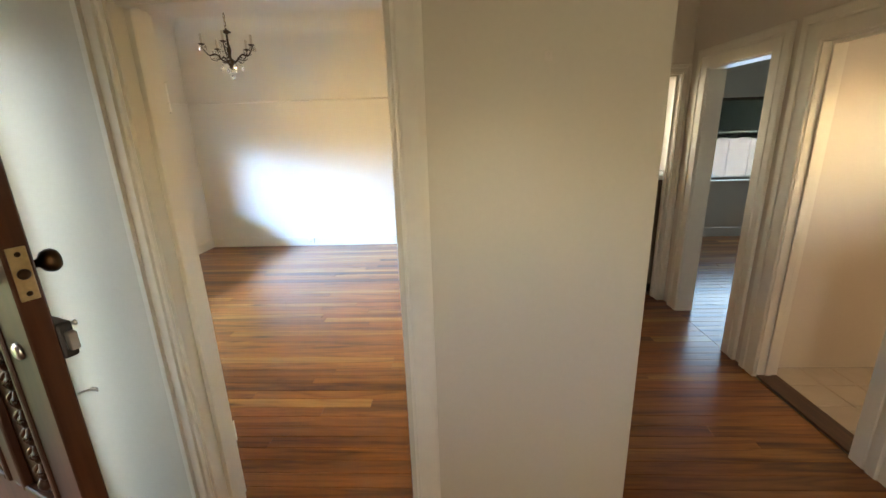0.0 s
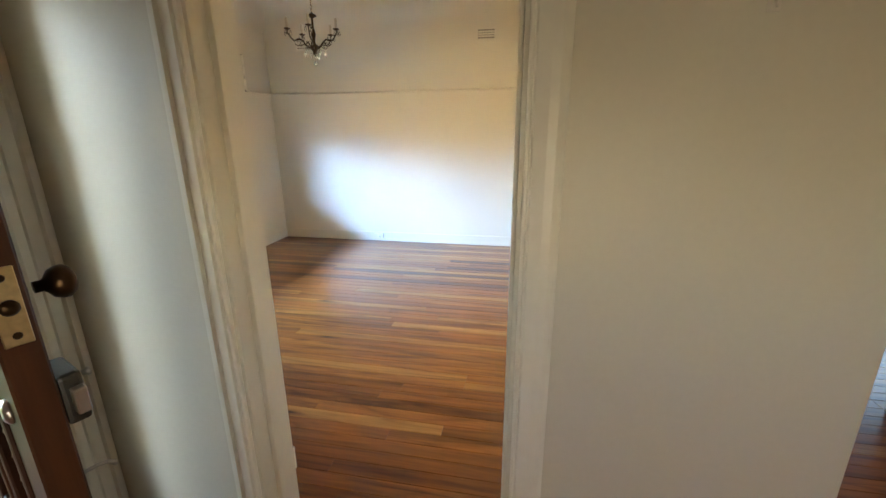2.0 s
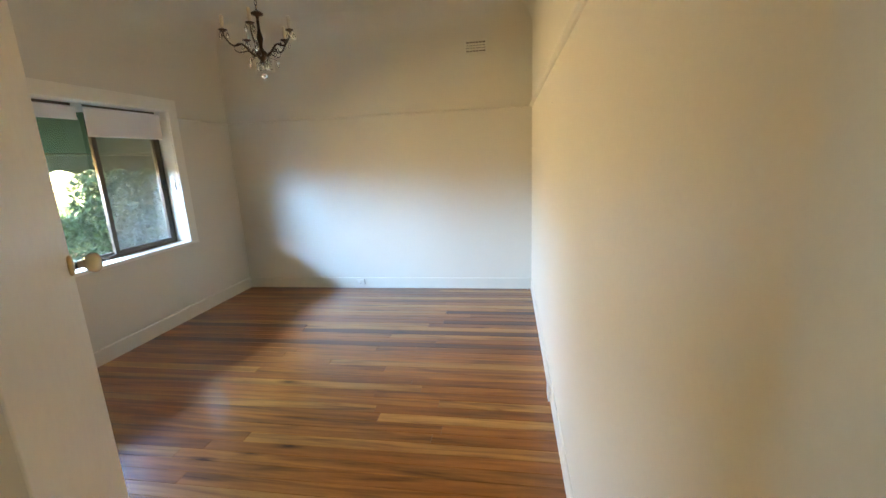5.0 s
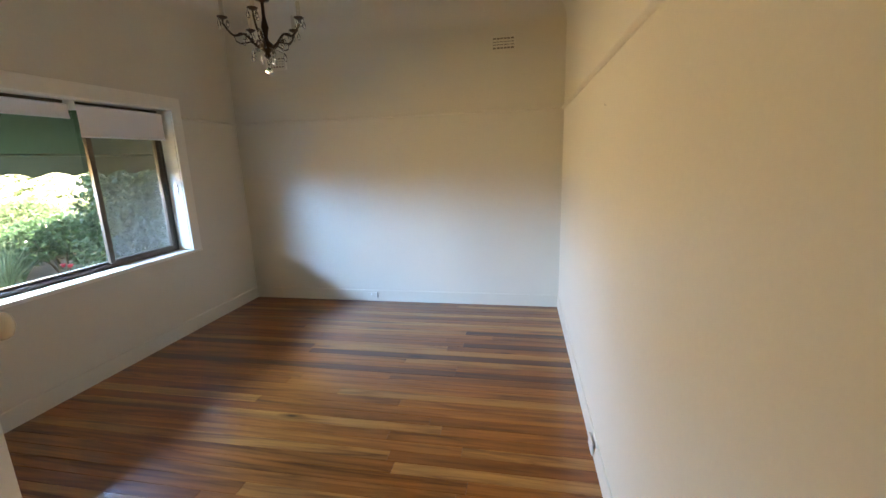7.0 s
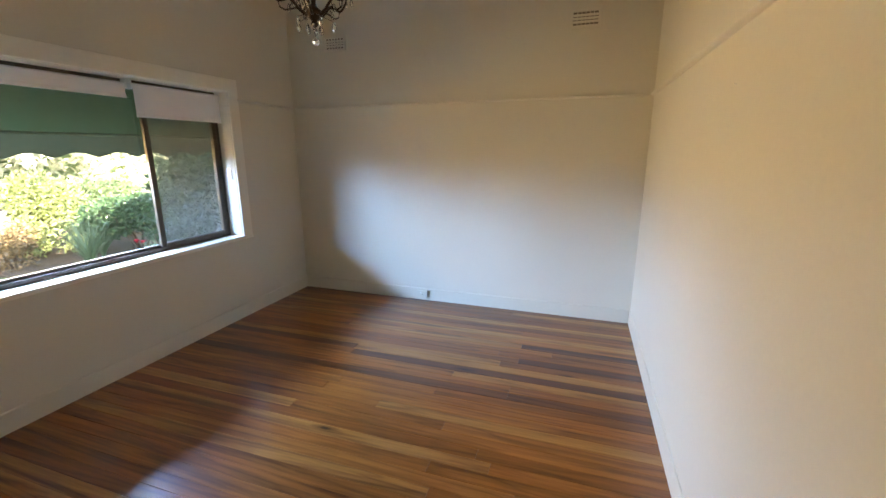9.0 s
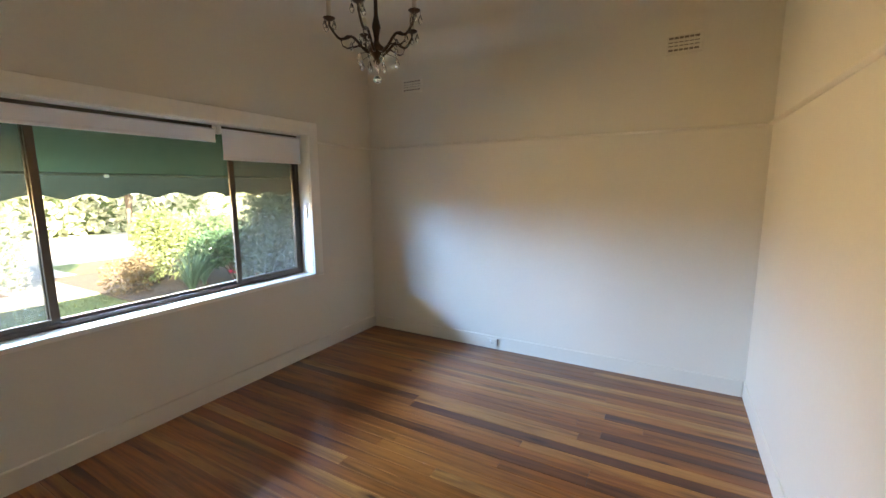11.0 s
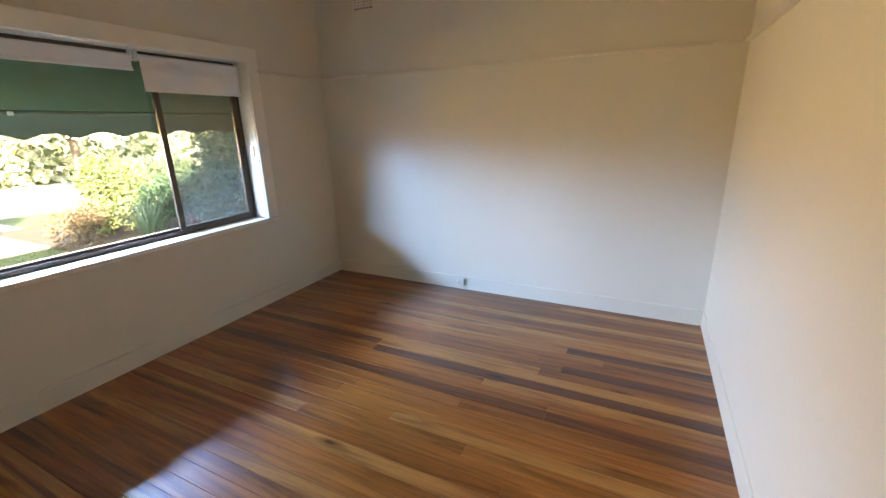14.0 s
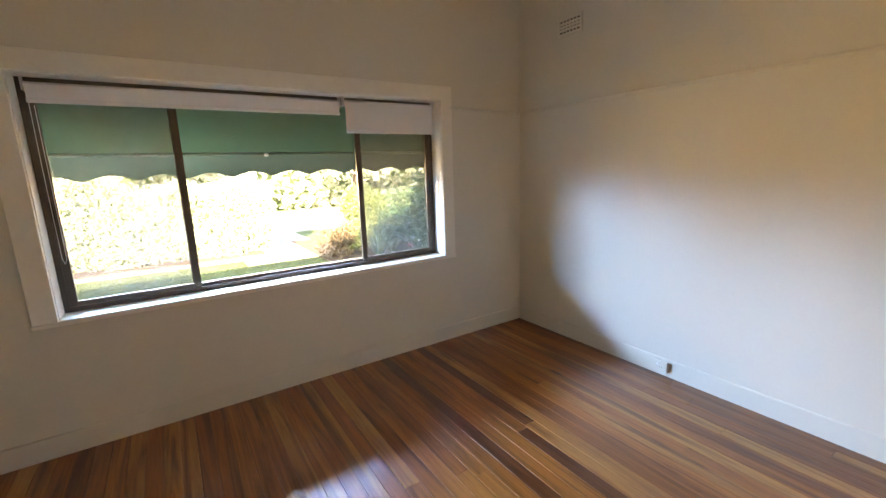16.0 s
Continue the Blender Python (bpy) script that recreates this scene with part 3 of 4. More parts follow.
def door_knob(parent, m, mat, rose_mat, big=1.0):
    k = part("door_knob", lathe(bmesh.new(), [(r * big, z * big) for r, z in KNOB[5:]], 20), mat, parent, smooth=True, m=m)
    part("rose", lathe(bmesh.new(), [(r * big, z * big) for r, z in KNOB[:5]], 20), rose_mat, parent, "aged brass rose", smooth=True, m=m)
    return k


bed_door = thing("door_1", "open cream painted flush door with ivory knobs", "door", pose(DL - 0.026, SR + 0.004, 0, 0, 0, 135.0), kind="structure")
part("door_leaf", boxes((0.006, 0.795, -0.012, 0.023, 0.008, 1.992), bevel=0.003, seg=2), TRIM, bed_door)
door_knob(bed_door, Matrix.Translation((0.742, -0.012, 1.315)) @ TONY, IVORY, BRASS)
door_knob(bed_door, Matrix.Translation((0.742, 0.023, 1.315)) @ TOY, IVORY, BRASS)
part("latch_plate", boxes((0.794, 0.7965, -0.006, 0.017, 1.255, 1.375), bevel=0.001), BRASS, bed_door, "tarnished brass latch plate")
for z in (0.33, 1.74):
    part("hinge_leaf", boxes((-0.004, 0.0055, -0.010, 0.018, z - 0.05, z + 0.05), bevel=0.001), TRIM, bed_door)
    for k in (-1, 0, 1):
        part("knuckle", tube(bmesh.new(), [(-0.0099, -0.0156, z + 0.033 * k - 0.0158), (-0.0099, -0.0156, z + 0.033 * k + 0.0158)], 0.0075, 10), TRIM, bed_door, smooth=True)
    part("pin", tube(bmesh.new(), [(-0.0099, -0.0156, z - 0.052), (-0.0099, -0.0156, z + 0.052)], 0.0045, 8), DARKBRASS, bed_door, smooth=True)

# ---- front door: stained timber, carved panels, opened inward ----
front = thing("front_door", "open dark-stained timber front door with carved panels", "door", pose(-0.500, 0.962, 0, 0, 0, math.degrees(math.atan2(1.30 - 0.962, -1.345 + 0.500))))
# leaf runs from the latch edge (x = 0) to the hinge edge; its outer face is +y
FDW, FDT, FDH = 0.872, 0.042, 2.05
STILE, cols = 0.105, 3
colw = (FDW - 2 * STILE - 2 * 0.062) / 3
rows_z = [(1.50, 1.92), (0.80, 1.33), (0.16, 0.68)]
cut = []
for i in range(cols):
    x0 = STILE + i * (colw + 0.062)
    cut.append((x0, x0 + colw))
part("stile", boxes((0, STILE, 0, FDT, 0.01, FDH), bevel=0.003), DOORWOOD, front)
part("stile", boxes((FDW - STILE, FDW, 0, FDT, 0.01, FDH), bevel=0.003), DOORWOOD, front)
zs = [0.01] + [v for r in sorted(rows_z) for v in r] + [FDH]
for a, b in zip(zs[::2], zs[1::2]):
    part("cross_rail", boxes((STILE, FDW - STILE, 0.0008, FDT - 0.0008, a, b), bevel=0.002), DOORWOOD, front)
for i in range(cols - 1):
    for z0, z1 in rows_z:
        part("mullion", boxes((cut[i][1], cut[i + 1][0], 0.0008, FDT - 0.0008, z0, z1), bevel=0.002), DOORWOOD, front)


def carved_panel(x0, x1, z0, z1):
    w, h, cx = x1 - x0, z1 - z0, (x0 + x1) / 2
    p = part("panel", boxes((x0, x1, 0.012, FDT - 0.014, z0, z1)), DOORWOOD, front)
    bm = bmesh.new()
    for y0, y1 in ((FDT - 0.016, FDT + 0.006), (-0.006, 0.014)):
        for q in ((x0, x0 + 0.016, z0, z1), (x1 - 0.016, x1, z0, z1), (x0 + 0.016, x1 - 0.016, z0, z0 + 0.018), (x0 + 0.016, x1 - 0.016, z1 - 0.018, z1)):
            box(bm, q[0], q[1], y0, y1, q[2], q[3], bevel=0.005, seg=2)
    part("bead", bm, DOORWOOD, p)
    # raised carving: a drop of linked scrolls with a bud at either end
    bm = bmesh.new()
    n = max(4, int(h / 0.055))
    for k in range(n):
        z = z0 + 0.05 + (h - 0.1) * (k + 0.5) / n
        for s in (-1, 1):
            pts = []
            for j in range(7):
                a = math.pi * j / 6
                pts.append((cx + s * 0.016 * math.sin(a), FDT - 0.014 + 0.007 * math.sin(a), z + (h - 0.1) / n * (j / 6 - 0.5)))
            tube(bm, pts, lambda u: 0.0035 + 0.003 * math.sin(math.pi * u), 6)
        lathe(bm, [(0.002, -0.012), (0.008, -0.005), (0.008, 0.005), (0.002, 0.012)], 8, Matrix.Translation((cx, FDT - 0.011, z)))
    for z in (z0 + 0.042, z1 - 0.042):
        lathe(bm, [(0.003, -0.02), (0.013, -0.006), (0.013, 0.006), (0.004, 0.02)], 10, Matrix.Translation((cx, FDT - 0.010, z)))
    part("carving", bm, DOORWOOD, p, smooth=True)


for x0, x1 in cut:
    for z0, z1 in rows_z:
        carved_panel(x0, x1, z0, z1)
# lock furniture
door_knob(front, Matrix.Translation((0.062, FDT, 1.375)) @ TOY, DARKBRASS, DARKBRASS, 1.0)
door_knob(front, Matrix.Translation((0.062, 0.0, 1.375)) @ TONY, DARKBRASS, DARKBRASS, 0.9)
plate = part("latch_plate", boxes((-0.0025, 0.001, 0.007, 0.035, 1.325, 1.425), bevel=0.001), BRASS, front, "polished brass latch plate")
part("latch_bolt", lathe(bmesh.new(), [(0.010, 0), (0.010, 0.004), (0.006, 0.007), (0.002, 0.008)], 14, Matrix.Translation((-0.002, 0.021, 1.375)) @ pose(0, 0, 0, 0, -90)), DARKBRASS, plate, smooth=True)
for z in (1.338, 1.412):
    part("screw", lathe(bmesh.new(), [(0.005, 0), (0.004, 0.0015)], 10, Matrix.Translation((-0.0024, 0.021, z)) @ pose(0, 0, 0, 0, -90)), DARKBRASS, plate)
part("lock_cylinder", lathe(bmesh.new(), [(0.018, 0), (0.018, 0.004), (0.013, 0.007), (0.012, 0.008)], 18, Matrix.Translation((0.055, FDT, 1.22)) @ TOY), STEEL, front, "satin steel lock cylinder", smooth=True)
rim = part("rim_lock", boxes((0.004, 0.080, -0.028, 0.0, 1.187, 1.262), bevel=0.006, seg=2), BLACK, front, "black rim lock case")
part("bolt", boxes((-0.010, 0.012, -0.026, -0.010, 1.205, 1.243), bevel=0.002), STEEL, rim, "bright steel bolt")
part("snib", lathe(bmesh.new(), [(0.004, 0), (0.004, 0.007), (0.006, 0.008), (0.006, 0.012)], 10, Matrix.Translation((0.02, -0.028, 1.25)) @ TONY), STEEL, rim, smooth=True)
part("chain_hook", tube(bmesh.new(), [(0.02, 0.0, 1.10), (0.02, -0.018, 1.10), (0.018, -0.03, 1.098), (0.012, -0.038, 1.092), (0.006, -0.036, 1.100), (0.008, -0.028, 1.106)], 0.0028), STEEL, front, "small steel chain hook", smooth=True)
part("peephole", lathe(bmesh.new(), [(0.008, 0), (0.008, 0.003), (0.005, 0.004)], 12, Matrix.Translation((FDW / 2, FDT, 1.42)) @ TOY), DARKBRASS, front)

# ---- screen door outside the entry ----
sd = thing("screen_door", "black framed security screen door with diamond mesh", "screen door", pose(HW - 0.045, 0.40, 0))
for y0, y1 in ((0.0, 0.06), (0.815, 0.875)):
    part("stile", boxes((-0.03, 0, y0, y1, 0.004, 2.03), bevel=0.002), BLACK, sd)
for z0, z1 in ((0.004, 0.04), (1.94, 2.03)):
    part("cross_rail", boxes((-0.03, 0, 0.06, 0.815, z0, z1), bevel=0.002), BLACK, sd)
bm = bmesh.new()
step = 0.075
for s in (-1, 1):
    k = -2.2
    while k < 2.9:
        # bars y = (z - k) * 0.62 * s within the frame
        pts = []
        for z in (0.04, 1.94):
            y = 0.435 + s * (z - k) * 0.62
            pts.append((y, z))
        (ya, za), (yb, zb) = pts
        lo, hi = 0.06, 0.815
        if ya != yb:
            ta, tb = sorted(((lo - ya) / (yb - ya), (hi - ya) / (yb - ya)))
            t0, t1 = max(0, ta), min(1, tb)
            if t1 > t0 + 0.01:
                p = [(-0.015 + 0.003 * s, ya + (yb - ya) * t, za + (zb - za) * t) for t in (t0, t1)]
                tube(bm, p, 0.005, 5)
        k += step / 0.62
part("diamond_mesh", bm, BLACK, sd)

# ---- bedroom window ----
window_1 = thing("window_1", "three-pane bronze aluminium sliding window in cream casing", "window", kind="structure")
FX = -3.63                                # face of the aluminium frame
M1, M2 = 3.365, 4.585                      # mullions
part("window_frame", boxes((FX - 0.05, FX + 0.03, WY0, WY1, WZ0, WZ0 + 0.035), (FX - 0.05, FX + 0.03, WY0, WY1, WZ1 - 0.035, WZ1),
                           (FX - 0.05, FX + 0.03, WY0, WY0 + 0.03, WZ0 + 0.035, WZ1 - 0.035), (FX - 0.05, FX + 0.03, WY1 - 0.03, WY1, WZ0 + 0.035, WZ1 - 0.035), bevel=0.002), BRONZE_AL, window_1, "dark bronze outer frame")


def sash(y0, y1, x, w=0.042):
    z0, z1 = WZ0 + 0.03, WZ1 - 0.03
    s = part("sash", boxes((x - 0.012, x + 0.012, y0, y0 + w, z0, z1), (x - 0.012, x + 0.012, y1 - w, y1, z0, z1), (x - 0.012, x + 0.012, y0 + w, y1 - w, z0, z0 + w * 0.8), (x - 0.012, x + 0.012, y0 + w, y1 - w, z1 - w * 0.8, z1), bevel=0.002), BRONZE_AL, window_1)
    g = part("pane", boxes((x - 0.002, x + 0.002, y0 + w - 0.004, y1 - w + 0.004, z0 + 0.03, z1 - 0.03)), GLASS, s)
    g.visible_shadow = False
    return s


sa = sash(WY0 + 0.025, M1 + 0.03, FX + 0.012)
sb = sash(M1 - 0.018, M2 + 0.018, FX - 0.016, 0.03)
sc = sash(M2 - 0.03, WY1 - 0.025, FX + 0.012)
part("pull", boxes((FX + 0.024, FX + 0.034, WY0 + 0.03, WY0 + 0.05, 1.33, 1.44), bevel=0.003), BLACK, sa)
part("pull", boxes((FX + 0.024, FX + 0.034, WY1 - 0.05, WY1 - 0.03, 1.33, 1.44), bevel=0.003), BLACK, sc)
for y0, y1 in ((WY0 + 0.03, M1), (M2, WY1 - 0.03)):
    part("fly_screen", boxes((FX - 0.046, FX - 0.0455, y0, y1, WZ0 + 0.035, WZ1 - 0.035)), SCREEN, window_1, "grey insect screen dimming the view")
for y0, y1 in ((WY0, WY0 + 0.002), (WY1 - 0.002, WY1)):
    part("reveal", boxes((FX + 0.031, W, y0, y1, WZ0 + 0.002, WZ1 - 0.002)), TRIM, window_1)
part("reveal", boxes((FX + 0.031, W, WY0, WY1, WZ1 - 0.002, WZ1)), TRIM, window_1)
part("window_sill", boxes((FX + 0.031, W + 0.022, WY0 - 0.0, WY1 + 0.0, WZ0 - 0.002, WZ0 + 0.006), (W + 0.0005, W + 0.022, WY0 - 0.115, WY1 + 0.115, WZ0 - 0.024, WZ0 - 0.0025), bevel=0.002), TRIM, window_1, "cream painted timber sill")
architrave("architrave", "y", W, 1, WY0 - 0.002, WY1 + 0.002, WZ1 + 0.002, window_1, low=WZ0 - 0.0, prof=FLAT)
part("latch", boxes((W - 0.07, W - 0.04, WY1 - 0.014, WY1 - 0.003, 1.33, 1.43), bevel=0.003), STEEL, window_1, "small steel window catch")


def roller_blind(y0, y1, z_low, x, label):
    b = thing("roller_blind", label, "blind", pose(x, y0, 0), "roller blinds over the window")
    L, zt = y1 - y0, WZ1 - 0.045
    part("roller", tube(bmesh.new(), [(0, 0.008, zt), (0, L - 0.008, zt)], 0.017, 14), BLIND, b, smooth=True)
    part("fabric", boxes((0.017, 0.0185, 0.012, L - 0.012, z_low, zt + 0.004)), BLIND, b)
    part("bottom_bar", boxes((0.013, 0.024, 0.010, L - 0.010, z_low - 0.012, z_low + 0.010), bevel=0.003), BLIND, b)
    for yy in (0.0, L - 0.006):
        part("bracket", boxes((-0.025, 0.026, yy, yy + 0.006, zt - 0.03, WZ1 - 0.003), bevel=0.002), PLASTIC, b)
    return b


b1 = roller_blind(WY0 + 0.03, 4.44, 1.975, -3.575, "white roller blind wound almost fully up")
b2 = roller_blind(4.452, WY1 - 0.02, 1.845, -3.545, "white roller blind let down a hand's width")
part("pull_cord", tube(bmesh.new(), [(0.03, 0.02, 1.99), (0.03, 0.018, 1.6), (0.03, 0.02, 1.12), (0.034, 0.03, 1.09), (0.034, 0.04, 1.12), (0.034, 0.04, 1.95)], 0.0018, 5), PLASTIC, b1)

# ---- awning outside ----
awn = thing("awning", "dark green canvas awning with a scalloped valance", "awning", pose(-3.72, 2.25, 0))
AL, AX, AZ0, AZ1 = 4.3, -0.74, 2.42, 1.735
bm = bmesh.new()
nx, ny = 10, 30
grid = [[bm.verts.new((AX * i / nx, AL * j / ny, AZ0 + (AZ1 - AZ0) * i / nx - 0.02 * math.sin(math.pi * i / nx))) for j in range(ny + 1)] for i in range(nx + 1)]
for i in range(nx):
    for j in range(ny):
        bm.faces.new((grid[i][j], grid[i][j + 1], grid[i + 1][j + 1], grid[i + 1][j]))
bmesh.ops.solidify(bm, geom=bm.faces[:], thickness=0.002)
part("canopy", bm, CANVAS, awn)
part("front_bar", tube(bmesh.new(), [(AX, 0, AZ1 - 0.006), (AX, AL, AZ1 - 0.006)], 0.014, 10), CANVAS_TRIM, awn, smooth=True)
bm = bmesh.new()
per, nseg = 0.33, 12
top, low = [], []
n = int(AL / per * nseg)
for k in range(n + 1):
    y = AL * k / n
    z = 1.535 + 0.042 * abs(math.sin(math.pi * (y + 0.13) / per)) ** 1.3
    sway = 0.012 * math.sin(y * 5.1)
    top.append(bm.verts.new((AX - 0.004, y, AZ1 - 0.01))), low.append(bm.verts.new((AX - 0.006 + sway, y, z)))
for k in range(n):
    bm.faces.new((top[k], top[k + 1], low[k + 1], low[k]))
bmesh.ops.solidify(bm, geom=bm.faces[:], thickness=0.002)
part("valance", bm, CANVAS_TRIM, awn)
for y in (0.02, AL - 0.02):
    part("arm", tube(bmesh.new(), [(0.0, y, 1.62), (AX, y, AZ1 - 0.01)], 0.009, 8), BLACK, awn, smooth=True)
part("cleat", boxes((AX + 0.012, AX + 0.03, 1.79, 1.82, AZ1 - 0.03, AZ1 - 0.005), bevel=0.002), STEEL, awn)


# ---- air vents ----
def air_vent(x0, x1, z0, z1):
    v = thing("air_vent", "cream plaster wall vent with rows of slots", "vent", pose((x0 + x1) / 2, N, (z0 + z1) / 2), "vents high on the wall")
    w, h = (x1 - x0) / 2, (z1 - z0) / 2
    # sheet close behind the slats; its colour carries the slots' shade
    part("backing", boxes((-w + 0.01, w - 0.01, -0.004, -0.001, -h + 0.01, h - 0.01)), VENTHOLE, v)
    part("frame", boxes((-w, w, -0.014, -0.0005, -h, -h + 0.022), (-w, w, -0.014, -0.0005, h - 0.022, h), (-w, -w + 0.022, -0.014, -0.0005, -h + 0.022, h - 0.022), (w - 0.022, w, -0.014, -0.0005, -h + 0.022, h - 0.022), bevel=0.002), VENTPAINT, v)
    rows = 4
    for r in range(rows - 1):
        z = -h + 0.022 + (2 * h - 0.044) * (r + 1) / rows
        part("slat", boxes((-w + 0.022, w - 0.022, -0.012, -0.002, z - 0.0085, z + 0.0085), bevel=0.001), VENTPAINT, v)
    for c in range(5):
        x = -w + 0.022 + (2 * w - 0.044) * (c + 1) / 6
        part("bar", boxes((x - 0.003, x + 0.003, -0.0118, -0.002, -h + 0.022, h - 0.022)), VENTPAINT, v)
    return v


air_vent(-0.592, -0.348, 2.592, 2.738)
air_vent(-3.01, -2.766, 2.575, 2.715)

# ---- power outlet set in the skirting, nail and hole marks ----
out = thing("power_outlet", "small cream power outlet on the skirting board", "outlet", pose(-1.955, N - 0.0185, 0.072))
part("plate", boxes((-0.06, 0.045, -0.010, 0.0, -0.036, 0.036), bevel=0.003, seg=2), WALL, out)
part("switch", boxes((-0.03, -0.018, -0.014, -0.009, 0.006, 0.022), bevel=0.001), PLASTIC, out)
# slots are thin blocks with the shade put into their colour
for dx in (-0.008, 0.008):
    part("pin_slot", boxes((dx - 0.0015, dx + 0.0015, -0.0115, -0.0095, -0.014, -0.003)), HOLESHADE, out)
part("side_block", boxes((0.048, 0.055, -0.016, 0.0, -0.026, 0.042), bevel=0.002), KITCHEN, out, "dark cable stub")
out2 = thing("power_outlet", "small cream outlet low on the skirting board", "outlet", pose(E - 0.0185, 3.85, 0.075, 0, 0, 90) @ pose(0, 0, 0))
part("plate", boxes((-0.055, 0.055, 0.0, 0.010, -0.034, 0.034), bevel=0.003, seg=2), WALL, out2)
out2.matrix_world = pose(E - 0.0185, 3.85, 0.075, 0, 0, -90) @ pose(0, 0, 0, 0, 0, 180)
hook = thing("wall_hook", "small painted-over picture hook on the hall wall", "hook", pose(0.545, SH, 1.80))
part("plate", boxes((-0.012, 0.012, -0.003, 0.0, -0.014, 0.014), bevel=0.001), HALLWALL, hook)
part("hook", tube(bmesh.new(), [(0, -0.002, 0.008), (0, -0.010, 0.0), (0, -0.012, -0.008), (0, -0.018, -0.006)], 0.002, 6), HALLWALL, hook)
nail = thing("nail", "small bent steel nail standing out of the plaster", "nail", pose(E, 4.04, 1.83))
part("shank", tube(bmesh.new(), [(0.002, 0, 0), (-0.006, 0, 0.001), (-0.008, 0, 0.003), (-0.008, 0, 0.006)], 0.0018, 6), STEEL, nail)


# ---- chandelier ----
CX, CY, CB = -1.60, 3.925, 2.06            # place, and the height of its lowest drop
ch = thing("chandelier", "small dark bronze chandelier with candle arms and crystal drops", "chandelier", pose(CX, CY, CB))
col = [(0.004, 0.075), (0.012, 0.08), (0.018, 0.09), (0.012, 0.10), (0.026, 0.115), (0.036, 0.13), (0.034, 0.145), (0.016, 0.16), (0.010, 0.175), (0.013, 0.20), (0.019, 0.225), (0.014, 0.25), (0.009, 0.27), (0.008, 0.335), (0.012, 0.345), (0.034, 0.352), (0.036, 0.36), (0.020, 0.37), (0.008, 0.378), (0.004, 0.385)]
part("stem", lathe(bmesh.new(), col, 18), DARKBRASS, ch, smooth=True)


def crystal(parent, p, r, h, n=8):
    bm = bmesh.new()
    lathe(bm, [(0.0008, h * 0.5), (r * 0.55, h * 0.32), (r, 0.0 - h * 0.08), (r * 0.7, -h * 0.36), (0.001, -h * 0.5)], n, Matrix.Translation(p))
    return part("crystal_drop", bm, CRYSTAL, parent)


ARMS = 5
for k in range(ARMS):
    a = 2 * math.pi * k / ARMS
    ca, sa_ = math.cos(a), math.sin(a)
    pts = []
    # out and up from the hub, level, then rising to the cup
    for j in range(21):
        u = j / 20
        r = 0.028 + 0.165 * min(1.0, u * 1.12) ** 0.95
        v, w_ = min(1.0, u / 0.42), max(0.0, (u - 0.66) / 0.34)
        z = 0.125 + 0.062 * (3 * v * v - 2 * v ** 3) - 0.012 * math.sin(math.pi * min(1, max(0, (u - 0.4) / 0.45))) + 0.062 * w_ ** 1.4
        pts.append((r * ca, r * sa_, z))
    low_arm = [(r0 * ca, r0 * sa_, z0) for r0, z0 in ((0.03, 0.128), (0.05, 0.142), (0.075, 0.150), (0.10, 0.143), (0.122, 0.138), (0.142, 0.148), (0.148, 0.168), (0.138, 0.180))]
    arm = part("arm", tube(bmesh.new(), pts, lambda u: 0.0065 - 0.0015 * u, 8), DARKBRASS, ch, smooth=True)
    part("scroll", tube(bmesh.new(), low_arm, lambda u: 0.0048 - 0.0018 * u, 7), DARKBRASS, arm, smooth=True)
    end = Vector(pts[-1])
    # leaf curl on the arm
    mid = Vector(pts[9])
    curl = [(mid + Vector((ca * 0.022 * math.cos(t), sa_ * 0.022 * math.cos(t), -0.012 + 0.018 * math.sin(t)))) for t in [i * 0.5 for i in range(9)]]
    part("scroll", tube(bmesh.new(), curl, lambda u: 0.004 - 0.002 * u, 6), DARKBRASS, arm, smooth=True)
    part("drip_pan", lathe(bmesh.new(), [(0.006, -0.006), (0.018, 0.0), (0.026, 0.006), (0.024, 0.008), (0.010, 0.005), (0.009, 0.016), (0.004, 0.017)], 16, Matrix.Translation(end)), DARKBRASS, arm, smooth=True)
    part("candle", lathe(bmesh.new(), [(0.0095, 0.012), (0.0098, 0.075), (0.0085, 0.08), (0.006, 0.082)], 14, Matrix.Translation(end)), CANDLE, arm, "ivory card candle sleeve", smooth=True)
    for t in (-0.9, 0.9, 2.6):
        q = end + Vector((0.025 * math.cos(a + t), 0.025 * math.sin(a + t), -0.026))
        crystal(arm, q, 0.0095, 0.038)
        part("link", tube(bmesh.new(), [q + Vector((0, 0, 0.018)), q + Vector((0, 0, 0.034))], 0.001, 4), DARKBRASS, arm)
    q = Vector(pts[8]) + Vector((0, 0, -0.04))
    crystal(arm, q, 0.009, 0.036)
    q = Vector((0.085 * math.cos(a + 0.6), 0.085 * math.sin(a + 0.6), 0.085))
    crystal(ch, q, 0.011, 0.044)
    part("link", tube(bmesh.new(), [(0.03 * math.cos(a + 0.6), 0.03 * math.sin(a + 0.6), 0.125), q + Vector((0, 0, 0.02))], 0.0012, 4), DARKBRASS, ch)
for k in range(6):
    a = 2 * math.pi * k / 6
    crystal(ch, Vector((0.034 * math.cos(a), 0.034 * math.sin(a), 0.068)), 0.009, 0.04)
crystal(ch, Vector((0, 0, 0.017)), 0.019, 0.036, 10)
part("link", tube(bmesh.new(), [(0, 0, 0.034), (0, 0, 0.078)], 0.0012, 4), DARKBRASS, ch)
# chain, flex and rose
top_z = CZ - CB
bm = bmesh.new()
z, k = 0.39, 0
